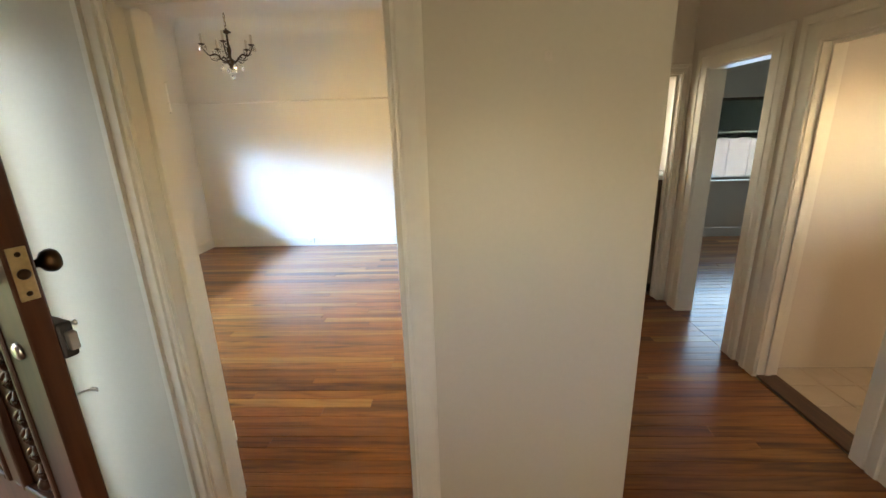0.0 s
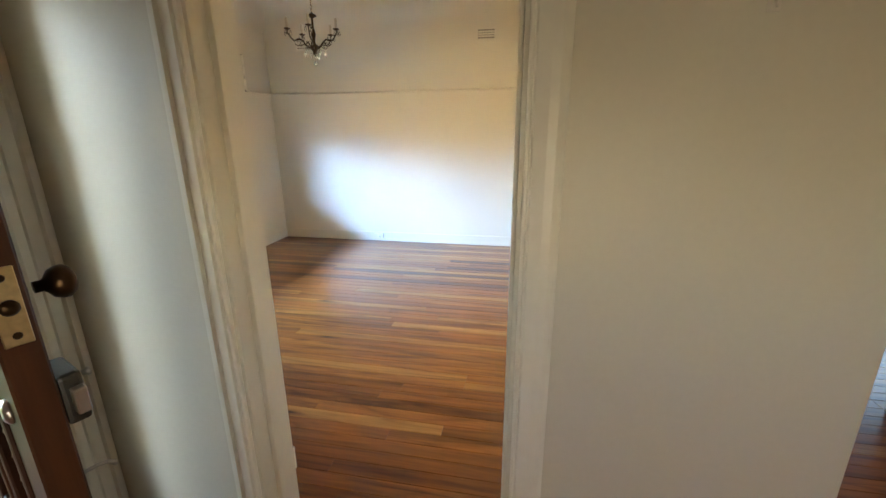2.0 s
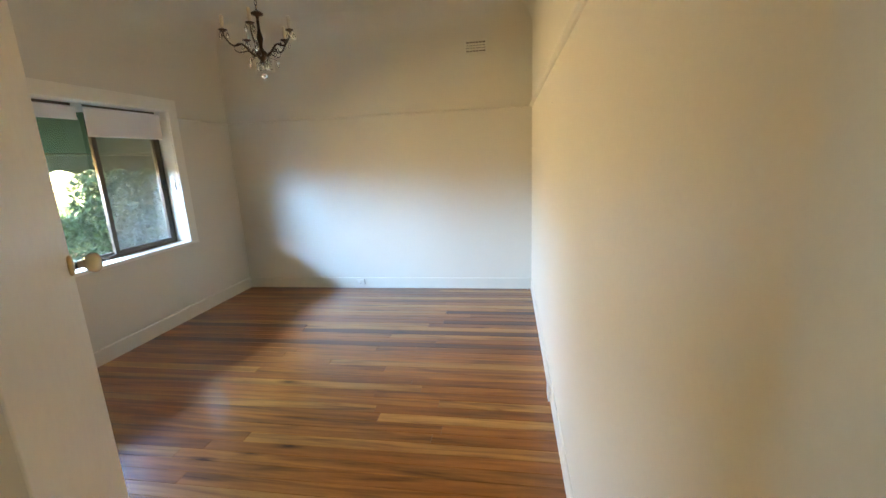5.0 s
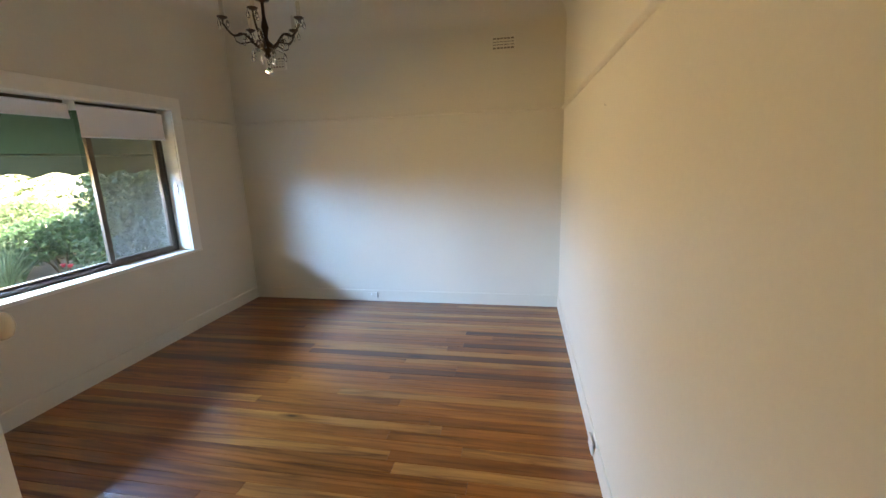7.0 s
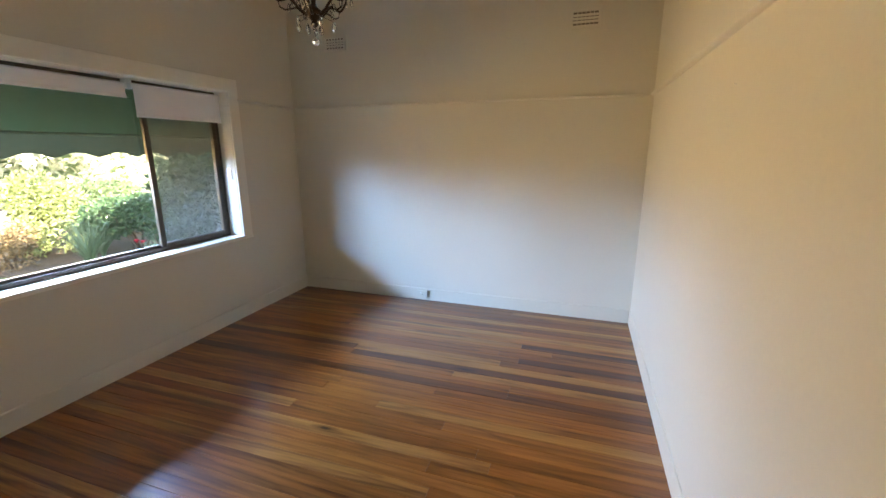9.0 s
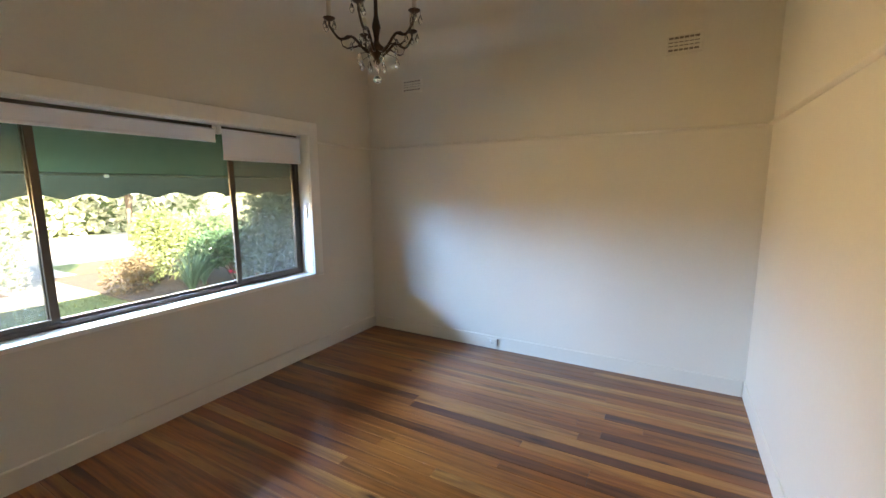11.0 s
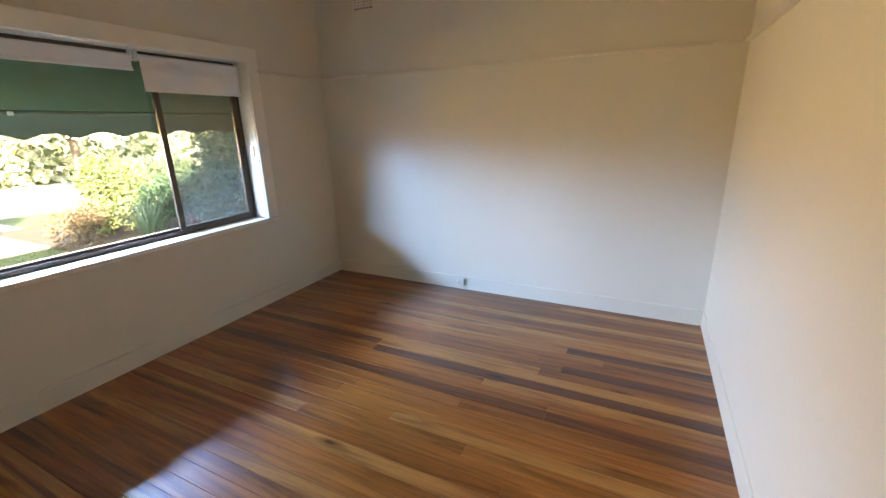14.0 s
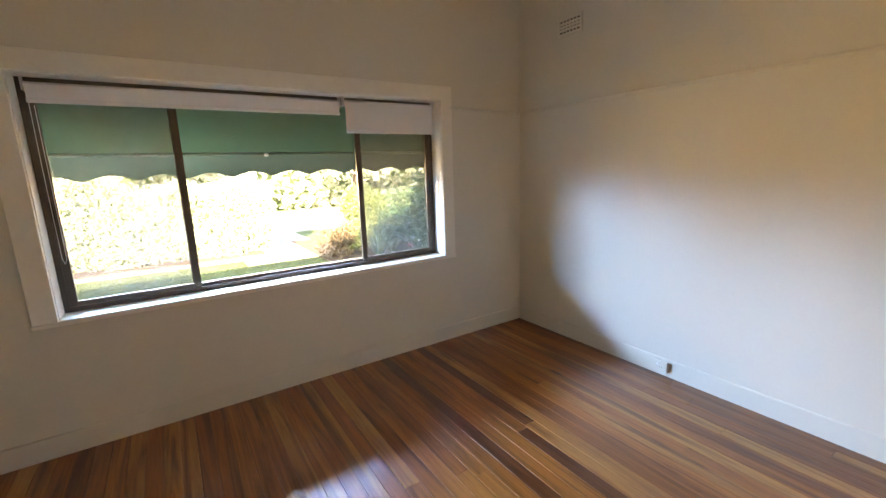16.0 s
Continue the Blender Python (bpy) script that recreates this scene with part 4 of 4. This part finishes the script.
while z < top_z - 0.075:
    pts = []
    for j in range(11):
        t = 2 * math.pi * j / 10
        u, v = 0.007 * math.cos(t), 0.017 * math.sin(t)
        pts.append((u if k % 2 else 0.0, 0.0 if k % 2 else u, z + v))
    tube(bm, pts, 0.0018, 5)
    z, k = z + 0.028, k + 1
part("chain", bm, DARKBRASS, ch, smooth=True)
part("flex", tube(bmesh.new(), [(0.004 * math.sin(i * 1.3), 0.004 * math.cos(i * 1.1), 0.375 + (top_z - 0.42) * i / 14) for i in range(15)], 0.0022, 6), BRASS, ch, smooth=True)
part("ceiling_rose", lathe(bmesh.new(), [(0.008, top_z - 0.06), (0.02, top_z - 0.05), (0.045, top_z - 0.02), (0.052, top_z)], 24), DARKBRASS, ch, smooth=True)

# ---- rooms beyond the hall ----
window_3 = thing("window_3", "dark framed window over a pale fence", "window", kind="structure")
WX0, WX1 = 2.75, 4.9
part("window_frame", boxes((WX0, WX1, 6.33, 6.39, 0.80, 0.84), (WX0, WX1, 6.33, 6.39, 1.86, 1.90), (WX0, WX0 + 0.035, 6.33, 6.39, 0.84, 1.86), (WX1 - 0.035, WX1, 6.33, 6.39, 0.84, 1.86), (3.30, 3.34, 6.33, 6.39, 0.84, 1.86), bevel=0.002), BRONZE_AL, window_3)
part("window_sill", boxes((WX0, WX1, 6.225, 6.33, 0.785, 0.803), bevel=0.002), TRIM, window_3)
g = part("pane", boxes((WX0 + 0.03, WX1 - 0.03, 6.358, 6.362, 0.835, 1.865)), GLASS, window_3)
# this screen is added only to dim the overbright fence behind
part("fly_screen", boxes((WX0 + 0.03, WX1 - 0.03, 6.375, 6.3755, 0.835, 1.865)), SCREEN, window_3, "grey insect screen dimming the view")
g.visible_shadow = False
awn2 = thing("awning", "grey-green metal awning over the side window", "awning", pose(0, 0, 0))
part("canopy", boxes((2.4, 5.4, 7.02, 7.03, 1.42, 2.2)), AWN2, awn2, m=pose(0, 0, 0))
bm = bmesh.new()
top, low = [], []
for k in range(121):
    x = 2.4 + 3.0 * k / 120
    top.append(bm.verts.new((x, 7.04, 1.44))), low.append(bm.verts.new((x, 7.04, 1.325 + 0.028 * abs(math.sin(math.pi * x / 0.3)))))
for k in range(120):
    bm.faces.new((top[k], top[k + 1], low[k + 1], low[k]))
bmesh.ops.solidify(bm, geom=bm.faces[:], thickness=0.003)
part("valance", bm, AWN2, awn2)
part("front_bar", tube(bmesh.new(), [(2.4, 7.012, 1.435), (5.4, 7.012, 1.435)], 0.012, 8), PLASTIC, awn2, "pale front bar", smooth=True)
part("top_sheet", boxes((2.4, 5.4, 6.46, 7.02, 2.19, 2.2)), AWN2, awn2)
fence = thing("paling_fence", "pale corrugated boundary fence", "fence", pose(0, 0, 0))
for i in range(34):
    x = 1.0 + i * 0.2
    part("fence_panel", boxes((x, x + 0.2, 8.6 + 0.02 * (i % 2), 8.63 + 0.02 * (i % 2), -0.5, 1.55), bevel=0.003), FENCE, fence)
part("top_rail", boxes((1.0, 7.8, 8.59, 8.66, 1.55, 1.59), bevel=0.003), FENCE, fence)
# cupboard and bench past the hall end
bench = thing("kitchen_bench", "tall grey-brown cupboard with a pale benchtop", "bench", pose(1.70, 4.16, 0))
part("body", boxes((0.02, 0.56, 0.02, 1.9, 0.08, 1.10), bevel=0.003), KITCHEN, bench)
part("plinth", boxes((0.06, 0.56, 0.02, 1.9, 0.0, 0.08)), BLACK, bench)
part("benchtop", boxes((-0.01, 0.595, 0.0, 1.92, 1.10, 1.14), bevel=0.006, seg=2), PLASTIC, bench)
for i in range(3):
    d = part("door", boxes((0.0, 0.018, 0.04 + i * 0.62, 0.64 + i * 0.62, 0.10, 1.08), bevel=0.003), KITCHEN, bench)
    part("handle", boxes((-0.02, 0.0, 0.56 + i * 0.62, 0.575 + i * 0.62, 0.86, 0.98), bevel=0.003), STEEL, d)
mirror = thing("wall_mirror", "narrow dark-framed mirror above the bench", "mirror", pose(2.296, 4.655, 1.24))
part("frame", boxes((-0.025, 0.0, 0, 0.02, 0, 0.66), (-0.025, 0.0, 0.10, 0.12, 0, 0.66), (-0.025, 0.0, 0.02, 0.10, 0, 0.02), (-0.025, 0.0, 0.02, 0.10, 0.64, 0.66), bevel=0.003), DARKWOOD, mirror)
part("glass", boxes((-0.012, -0.006, 0.015, 0.105, 0.015, 0.645)), STEEL, mirror)

# ---- floors ----
GZ = -0.52


def boards(parent, x0, x1, y0, y1, w, rng, known=None):
    """Strip flooring along x: every board its own piece, on shared unit meshes. known: runs of boards of a given wood near some y."""
    n = int(round((y1 - y0) / w))
    w = (y1 - y0) / n
    cache, rows = {}, {}
    for yk, runs in (known or {}).items():
        rows[int((yk - y0) / w)] = runs

    def lay(x, y, L, mat):
        key = (round(L, 3), mat.name)
        if key not in cache:
            bm = bmesh.new()
            box(bm, 0.0004, L - 0.0004, 0.0006, w - 0.0006, -0.02, 0.0)
            tops = [e for e in bm.edges if all(v.co.z > -0.001 for v in e.verts)]
            bmesh.ops.bevel(bm, geom=tops, offset=0.0016, segments=1, affect="EDGES")
            me = bpy.data.meshes.new("plank")
            bm.to_mesh(me)
            bm.free()
            me.materials.append(mat)
            cache[key] = me
        ob = new("plank", cache[key])
        ob.parent = parent
        ob.location = (x, y, rng.uniform(-0.0003, 0.0003))

    for i in range(n):
        y = y0 + i * w
        if i in rows:
            for a, b, mat in rows[i]:
                lay(max(a, x0), y, min(b, x1) - max(a, x0), mat)
            continue
        x, first = x0, True
        while x < x1 - 0.001:
            L = rng.choice((1.2, 1.8, 2.1, 2.4, 2.7, 3.0, 3.3, 3.6))
            if first:
                L *= rng.uniform(0.35, 1.0)
                first = False
            if x + L > x1 - 0.35:
                L = x1 - x
            q = rng.random()
            lay(x, y, L, FLOOR_DARK if q < 0.01 else FLOOR_PALE if q > 0.91 else FLOOR)
            x += L


KNOWN = {5.73: [(W, -0.4, FLOOR), (-0.4, E, FLOOR)], 5.37: [(W, -2.4, FLOOR), (-2.4, -0.78, FLOOR_PALE), (-0.78, E, FLOOR_DARK)],
         5.11: [(W, -0.77, FLOOR), (-0.77, E, FLOOR_DARK)], 5.03: [(W, -0.9, FLOOR_PALE), (-0.9, E, FLOOR)],
         4.95: [(W, -2.1, FLOOR_DARK), (-2.1, E, FLOOR_PALE)], 4.86: [(W, -2.08, FLOOR), (-2.08, E, FLOOR_DARK)],
         4.78: [(W, -1.2, FLOOR), (-1.2, E, FLOOR_PALE)], 4.70: [(W, -0.77, FLOOR), (-0.77, E, FLOOR)], 4.62: [(W, -0.77, FLOOR_DARK), (-0.77, E, FLOOR_DARK)],
         4.15: [(W, -2.08, FLOOR_PALE), (-2.08, E, FLOOR)], 3.94: [(W, -0.75, FLOOR_PALE), (-0.75, E, FLOOR)],
         3.69: [(W, -1.0, FLOOR_PALE), (-1.0, E, FLOOR)], 3.61: [(W, -0.95, FLOOR), (-0.95, E, FLOOR_PALE)], 3.77: [(W, -0.6, FLOOR), (-0.6, E, FLOOR_PALE)],
         3.14: [(W, -2.3, FLOOR_PALE), (-2.3, E, FLOOR)], 2.93: [(W, -0.23, FLOOR_PALE), (-0.23, E, FLOOR)],
         2.86: [(W, -0.23, FLOOR), (-0.23, E, FLOOR_PALE)], 2.42: [(W, -0.29, FLOOR_PALE), (-0.29, E, FLOOR)]}
floor = setting("floor", boxes((W - 0.1, E + 0.1, SH, N + 0.1, -0.12, -0.021)), SUBFLOOR, "polished hardwood strip floor in mixed honey and brown boards", "floor")
boards(floor, W, E, SR - 0.06, N, 0.0838, random.Random(5), KNOWN)
floor2 = setting("floor_hall", boxes((HW - 0.1, HE + 0.0, -1.0, SH, -0.12, -0.021), (HX - 0.1, HE, SH, HN + 0.1, -0.12, -0.021)), SUBFLOOR, "polished hardwood strip floor in the hall", "floor")
boards(floor2, HW, HE, -0.9, SR - 0.062, 0.0838, random.Random(9))
boards(floor2, HX, HE, SR - 0.06, HN + 0.12, 0.0838, random.Random(11))
floor3 = setting("floor_far", boxes((HE + 0.001, 5.6, 2.92, 6.25, -0.12, -0.021)), SUBFLOOR, "polished hardwood strip floor of the far room", "floor")
boards(floor3, HE, 5.6, 2.92, 6.25, 0.0838, random.Random(13))
floor4 = setting("floor_kitchen", boxes((E + 0.12, HE + 0.13, HN + 0.12, 7.2, -0.12, -0.002)), DARKWOOD, "dark timber kitchen floor", "floor")
floor5 = setting("floor_tiled", boxes((HE + 0.131, 4.3, -0.9, 2.80, -0.12, 0.002)), GROUT, "cream square-tiled floor with grey grout", "floor")
bm = boxes((0.003, 0.197, 0.003, 0.197, 0.0, 0.008))
tops = [e for e in bm.edges if all(v.co.z > 0.007 for v in e.verts)]
bmesh.ops.bevel(bm, geom=tops, offset=0.002, segments=1, affect="EDGES")
tile_me = bpy.data.meshes.new("tile")
bm.to_mesh(tile_me)
bm.free()
tile_me.materials.append(TILE)
for i in range(9):
    for j in range(9):
        ob = new("tile", tile_me)
        ob.parent = floor5
        ob.location = (HE + 0.135 + 0.2 * i, 2.79 - 0.2 * (j + 1), 0.002)

# ---- porch and garden ----
porch = setting("porch", boxes((-2.9, HW - 0.2, -1.5, SH - 0.01, -0.5, -0.125)), MORTAR, "porch paved in terracotta bricks", "porch")
bm = boxes((0.003, 0.227, 0.003, 0.107, 0.0, 0.02), bevel=0.003)
brick_me = bpy.data.meshes.new("paver")
bm.to_mesh(brick_me)
bm.free()
brick_me.materials.append(BRICK)
for i in range(5):
    for j in range(25):
        ob = new("paver", brick_me)
        ob.parent = porch
        ob.location = (-2.83 + 0.23 * i + (0.115 if j % 2 else 0), -1.45 + 0.11 * j, -0.125)
bface = setting("wall_brick_face", boxes((-3.70, HW - 0.125, SH - 0.006, SH - 0.0005, -0.5, 2.6)), MORTAR, "pink-red brick outer wall beside the porch", "wall")
bm = boxes((0.005, 0.235, -0.012, 0.0, 0.005, 0.081))
front_edges = [e for e in bm.edges if all(v.co.y < -0.01 for v in e.verts)]
bmesh.ops.bevel(bm, geom=front_edges, offset=0.003, segments=1, affect="EDGES")
hb_me = bpy.data.meshes.new("brick")
bm.to_mesh(hb_me)
bm.free()
hb_me.materials.append(HOUSEBRICK)
for i in range(8):
    for j in range(34):
        ob = new("brick", hb_me)
        ob.parent = bface
        ob.location = (-3.66 + 0.24 * i + (0.12 if j % 2 else 0), SH - 0.005, -0.12 + 0.086 * j - 0.38 + 0.002)
ground = setting("ground", boxes((-90, 60, -90, 90, GZ - 0.3, GZ)), LAWN, "green lawn reaching into the distance", "ground")
setting("path", boxes((-11.75, -11.35, -30, 30, GZ + 0.0, GZ + 0.02), bevel=0.004), MORTAR, "narrow brown gravel path along the hedge", "path")
setting("garden_bed", boxes((-14.2, -11.75, -30, 5.2, GZ, GZ + 0.05), (-13.2, -8.6, 6.2, 12.0, GZ, GZ + 0.05), bevel=0.01), BEDSOIL, "dark soil garden bed", "garden bed")
setting("driveway", boxes((-40, -10.6, 4.6, 6.8, GZ + 0.0, GZ + 0.03), bevel=0.004), CONCRETE, "pale concrete driveway in full sun", "driveway")
setting("road", boxes((-24, -15.5, -80, 80, GZ - 0.2, GZ + 0.012)), CONCRETE, "pale sunlit street beyond the hedge", "road")


def leaf_cloud(rng, count, pick, size, aspect=0.5):
    """Many small bent leaves at places from pick()."""
    verts, faces = [], []
    for _ in range(count):
        p, out_n = pick()
        d = Vector((rng.gauss(0, 1), rng.gauss(0, 1), rng.gauss(0, 0.8))) + out_n * 0.8
        d.normalize()
        s = d.cross(Vector((rng.gauss(0, 1), rng.gauss(0, 1), rng.gauss(0, 1))))
        s.normalize()
        nrm = d.cross(s)
        L = size * rng.uniform(0.6, 1.3)
        i = len(verts)
        verts += [p, p + d * L * 0.5 + s * L * aspect * 0.5 + nrm * L * 0.06, p + d * L - nrm * L * 0.08, p + d * L * 0.5 - s * L * aspect * 0.5 + nrm * L * 0.06]
        faces.append((i, i + 1, i + 2, i + 3))
    me = bpy.data.meshes.new("leaves")
    me.from_pydata([tuple(v) for v in verts], [], faces)
    return me


def shrub(name, label, c, rx, ry, h, mat, count, size, seed, aspect=0.5, lumps=9, stems=7):
    rng = random.Random(seed)
    sh = thing(name, label, "shrub", pose(*c))
    blobs = []
    for _ in range(lumps):
        a, q = rng.uniform(0, 2 * math.pi), rng.uniform(0.1, 0.75)
        z = h * rng.uniform(0.28, 0.8)
        k = 1.0 - 0.5 * max(0, z / h - 0.5)
        blobs.append((Vector((rx * q * math.cos(a) * k, ry * q * math.sin(a) * k, z)), rng.uniform(0.22, 0.38)))

    def pick():
        b, r = rng.choice(blobs)
        n = Vector((rng.gauss(0, 1), rng.gauss(0, 1), rng.gauss(0, 1))).normalized()
        q = rng.uniform(0.45, 1.0) ** 0.5
        p = b + Vector((n.x * rx * r * 1.5 * q, n.y * ry * r * 1.5 * q, n.z * h * r * 0.9 * q))
        p.z = max(p.z, 0.03)
        return p, n

    me = leaf_cloud(rng, count, pick, size, aspect)
    me.materials.append(mat)
    cr = new("crown", me)
    cr.parent = sh
    for _ in range(stems):
        b, r = rng.choice(blobs)
        m2 = Vector((b.x * 0.35, b.y * 0.35, b.z * 0.5))
        part("branch", tube(bmesh.new(), [(b.x * 0.08, b.y * 0.08, -0.02), m2, b], lambda u: 0.03 * h * (1 - 0.75 * u) / 2 + 0.004, 6), BARK, sh, smooth=True)
    return sh


def hedge(name, label, x, y0, y1, depth, h, mat, count, size, seed):
    rng = random.Random(seed)
    sh = tagged(new(name), label, "hedge")

    def pick():
        y = rng.uniform(y0, y1)
        hh = h * (0.86 + 0.14 * math.sin(y * 1.3) * math.sin(y * 0.47 + 1)) + 0.12 * math.sin(y * 4.1)
        if rng.random() < 0.72:
            z = rng.uniform(0.02, hh)
            xx = x + depth * 0.5 * (1 - 0.25 * (z / hh) ** 3) + rng.gauss(0, 0.09) + 0.12 * math.sin(y * 3.3 + z * 2.5)
            n = Vector((1, 0, 0.2))
        else:
            z, xx, n = hh + rng.gauss(0, 0.08), x + rng.uniform(-0.5, 0.5) * depth, Vector((0, 0, 1))
        return Vector((xx, y, GZ + max(z, 0.02))), n

    me = leaf_cloud(rng, count, pick, size, 0.6)
    me.materials.append(mat)
    cr = new("foliage", me)
    cr.parent = sh
    y = y0 + 0.3
    while y < y1:
        part("branch", tube(bmesh.new(), [(x, y, GZ - 0.02), (x + rng.uniform(-0.1, 0.2), y + rng.uniform(-0.1, 0.1), GZ + h * 0.5), (x + rng.uniform(-0.2, 0.3), y + rng.uniform(-0.25, 0.25), GZ + h * 0.9)], lambda u: 0.04 - 0.028 * u, 6), BARK, sh)
        y += 1.1
    # dense inner twigs
    bm = bmesh.new()
    box(bm, x - depth * 0.38, x + depth * 0.30, y0, y1, GZ, GZ + h * 0.72, bevel=0.2, seg=2)
    part("inner_growth", bm, LEAF_GREEN, sh)
    return sh


hedge("hedge", "tall hedge behind the path, leaves lightened for full sun", -12.9, -14.0, 5.6, 1.3, 2.1, LEAF_SUNLIT, 70000, 0.095, 3)
hedge("hedge", "hedge far across the street, leaves lightened for full sun", -26.0, -22.0, 30.0, 3.0, 4.6, LEAF_SUNLIT, 16000, 0.42, 4)
shrub("lime_shrub", "yellow-green leafy shrub beside the path", (-10.7, 7.35, GZ), 0.8, 0.85, 1.6, LEAF_LIME, 4200, 0.11, 21)
shrub("rusty_shrub", "low rust-brown shrub at the bed's edge", (-9.95, 6.55, GZ), 0.5, 0.5, 0.75, LEAF_RUST, 1600, 0.08, 22)
shrub("dark_shrub", "dark leafy garden shrub", (-9.2, 8.3, GZ), 1.2, 1.2, 1.35, LEAF_DARK, 6000, 0.10, 23)
shrub("green_shrub", "leafy green garden shrub", (-11.6, 9.6, GZ), 1.6, 1.6, 1.35, LEAF_GREEN, 5200, 0.14, 24)
shrub("camellia", "tall dark glossy-leaved camellia close to the window", (-6.0, 7.15, GZ), 0.95, 0.95, 2.75, LEAF_DARK, 8500, 0.095, 25, 0.5, 14)
shrub("camellia", "tall dark glossy-leaved camellia in the bed", (-8.2, 9.9, GZ), 1.3, 1.3, 3.2, LEAF_DARK, 7000, 0.12, 26, 0.5, 12)


def strap_plant(c, h, n, seed, flowers=0):
    rng = random.Random(seed)
    sp = thing("strap_plant", "clump of grey-green strap leaves", "plant", pose(*c))
    bm = bmesh.new()
    for _ in range(n):
        a, lean = rng.uniform(0, 6.28), rng.uniform(0.15, 0.75)
        L, w = h * rng.uniform(0.7, 1.2), 0.022
        prev = None
        for j in range(6):
            u = j / 5
            r, z = lean * L * u ** 1.6, L * u * (1 - 0.28 * lean * u)
            p = Vector((r * math.cos(a), r * math.sin(a), z))
            s = Vector((-math.sin(a), math.cos(a), 0)) * w * (1 - u * 0.9)
            cur = (bm.verts.new(p - s), bm.verts.new(p + s))
            if prev:
                bm.faces.new((prev[0], prev[1], cur[1], cur[0]))
            prev = cur
    part("leaves", bm, LEAF_STRAP, sp)
    for _ in range(flowers):
        q = (rng.uniform(-0.3, 0.3), rng.uniform(-0.3, 0.3), h * rng.uniform(0.5, 0.9))
        part("flower", lathe(bmesh.new(), [(0.004, -0.03), (0.03, 0.0), (0.045, 0.03), (0.01, 0.04)], 8, Matrix.Translation(q)), PETAL, sp)
    return sp


strap_plant((-8.7, 7.0, GZ), 0.95, 90, 31)
strap_plant((-9.3, 7.6, GZ), 1.0, 80, 32)
strap_plant((-7.6, 7.5, GZ), 0.6, 60, 33, 7)


def tree(c, h, spread, mat, count, size, seed, label):
    rng = random.Random(seed)
    tr = thing("tree", label, "tree", pose(*c))
    part("trunk", tube(bmesh.new(), [(0, 0, -0.1), (0.05, 0.02, h * 0.25), (-0.05, 0.08, h * 0.5), (0, 0, h * 0.8)], lambda u: h * 0.028 * (1 - 0.75 * u), 9), BARK, tr, smooth=True)
    tips = []
    for k in range(11):
        a, z = k * 2.4 + rng.uniform(-0.4, 0.4), h * rng.uniform(0.3, 0.7)
        r = spread * rng.uniform(0.5, 1.0)
        tip = Vector((r * math.cos(a), r * math.sin(a), min(h, z + h * rng.uniform(0.1, 0.3))))
        part("limb", tube(bmesh.new(), [(0, 0, z), tip * 0.5 + Vector((0, 0, z * 0.5 + 0.1)), tip], lambda u: h * 0.012 * (1 - 0.8 * u), 6), BARK, tr, smooth=True)
        tips.append(tip)

    def pick():
        b = rng.choice(tips)
        n = Vector((rng.gauss(0, 1), rng.gauss(0, 1), rng.gauss(0, 1))).normalized()
        return b + n * spread * 0.42 * rng.uniform(0.3, 1.0), n

    me = leaf_cloud(rng, count, pick, size, 0.5)
    me.materials.append(mat)
    cr = new("crown", me)
    cr.parent = tr
    return tr


tree((-19, 1.5, GZ), 5.5, 2.4, LEAF_GREEN, 7000, 0.28, 41, "leafy street tree beyond the hedge")
tree((-20, 11.0, GZ), 6.0, 2.8, LEAF_SUNLIT, 7000, 0.28, 42, "street tree beyond the hedge, leaves lightened for full sun")
tree((-18, -6.0, GZ), 6.0, 2.6, LEAF_GREEN, 6000, 0.28, 43, "leafy street tree beyond the hedge")
# lawn blades where the lawn shows
rng = random.Random(8)
verts, faces = [], []
for _ in range(34000):
    x, y = rng.uniform(-11.3, -5.5), rng.uniform(-1.0, 8.5)
    a, hgt = rng.uniform(0, 6.28), rng.uniform(0.02, 0.06)
    i = len(verts)
    dx, dy = 0.006 * math.cos(a), 0.006 * math.sin(a)
    verts += [(x - dx, y - dy, GZ), (x + dx, y + dy, GZ), (x + dy * 3, y - dx * 3, GZ + hgt)]
    faces.append((i, i + 1, i + 2))
me = bpy.data.meshes.new("grass")
me.from_pydata(verts, [], faces)
me.materials.append(GRASSBLADE)
tagged(new("grass", me), "short lawn grass in the front garden", "grass", kind="stuff")
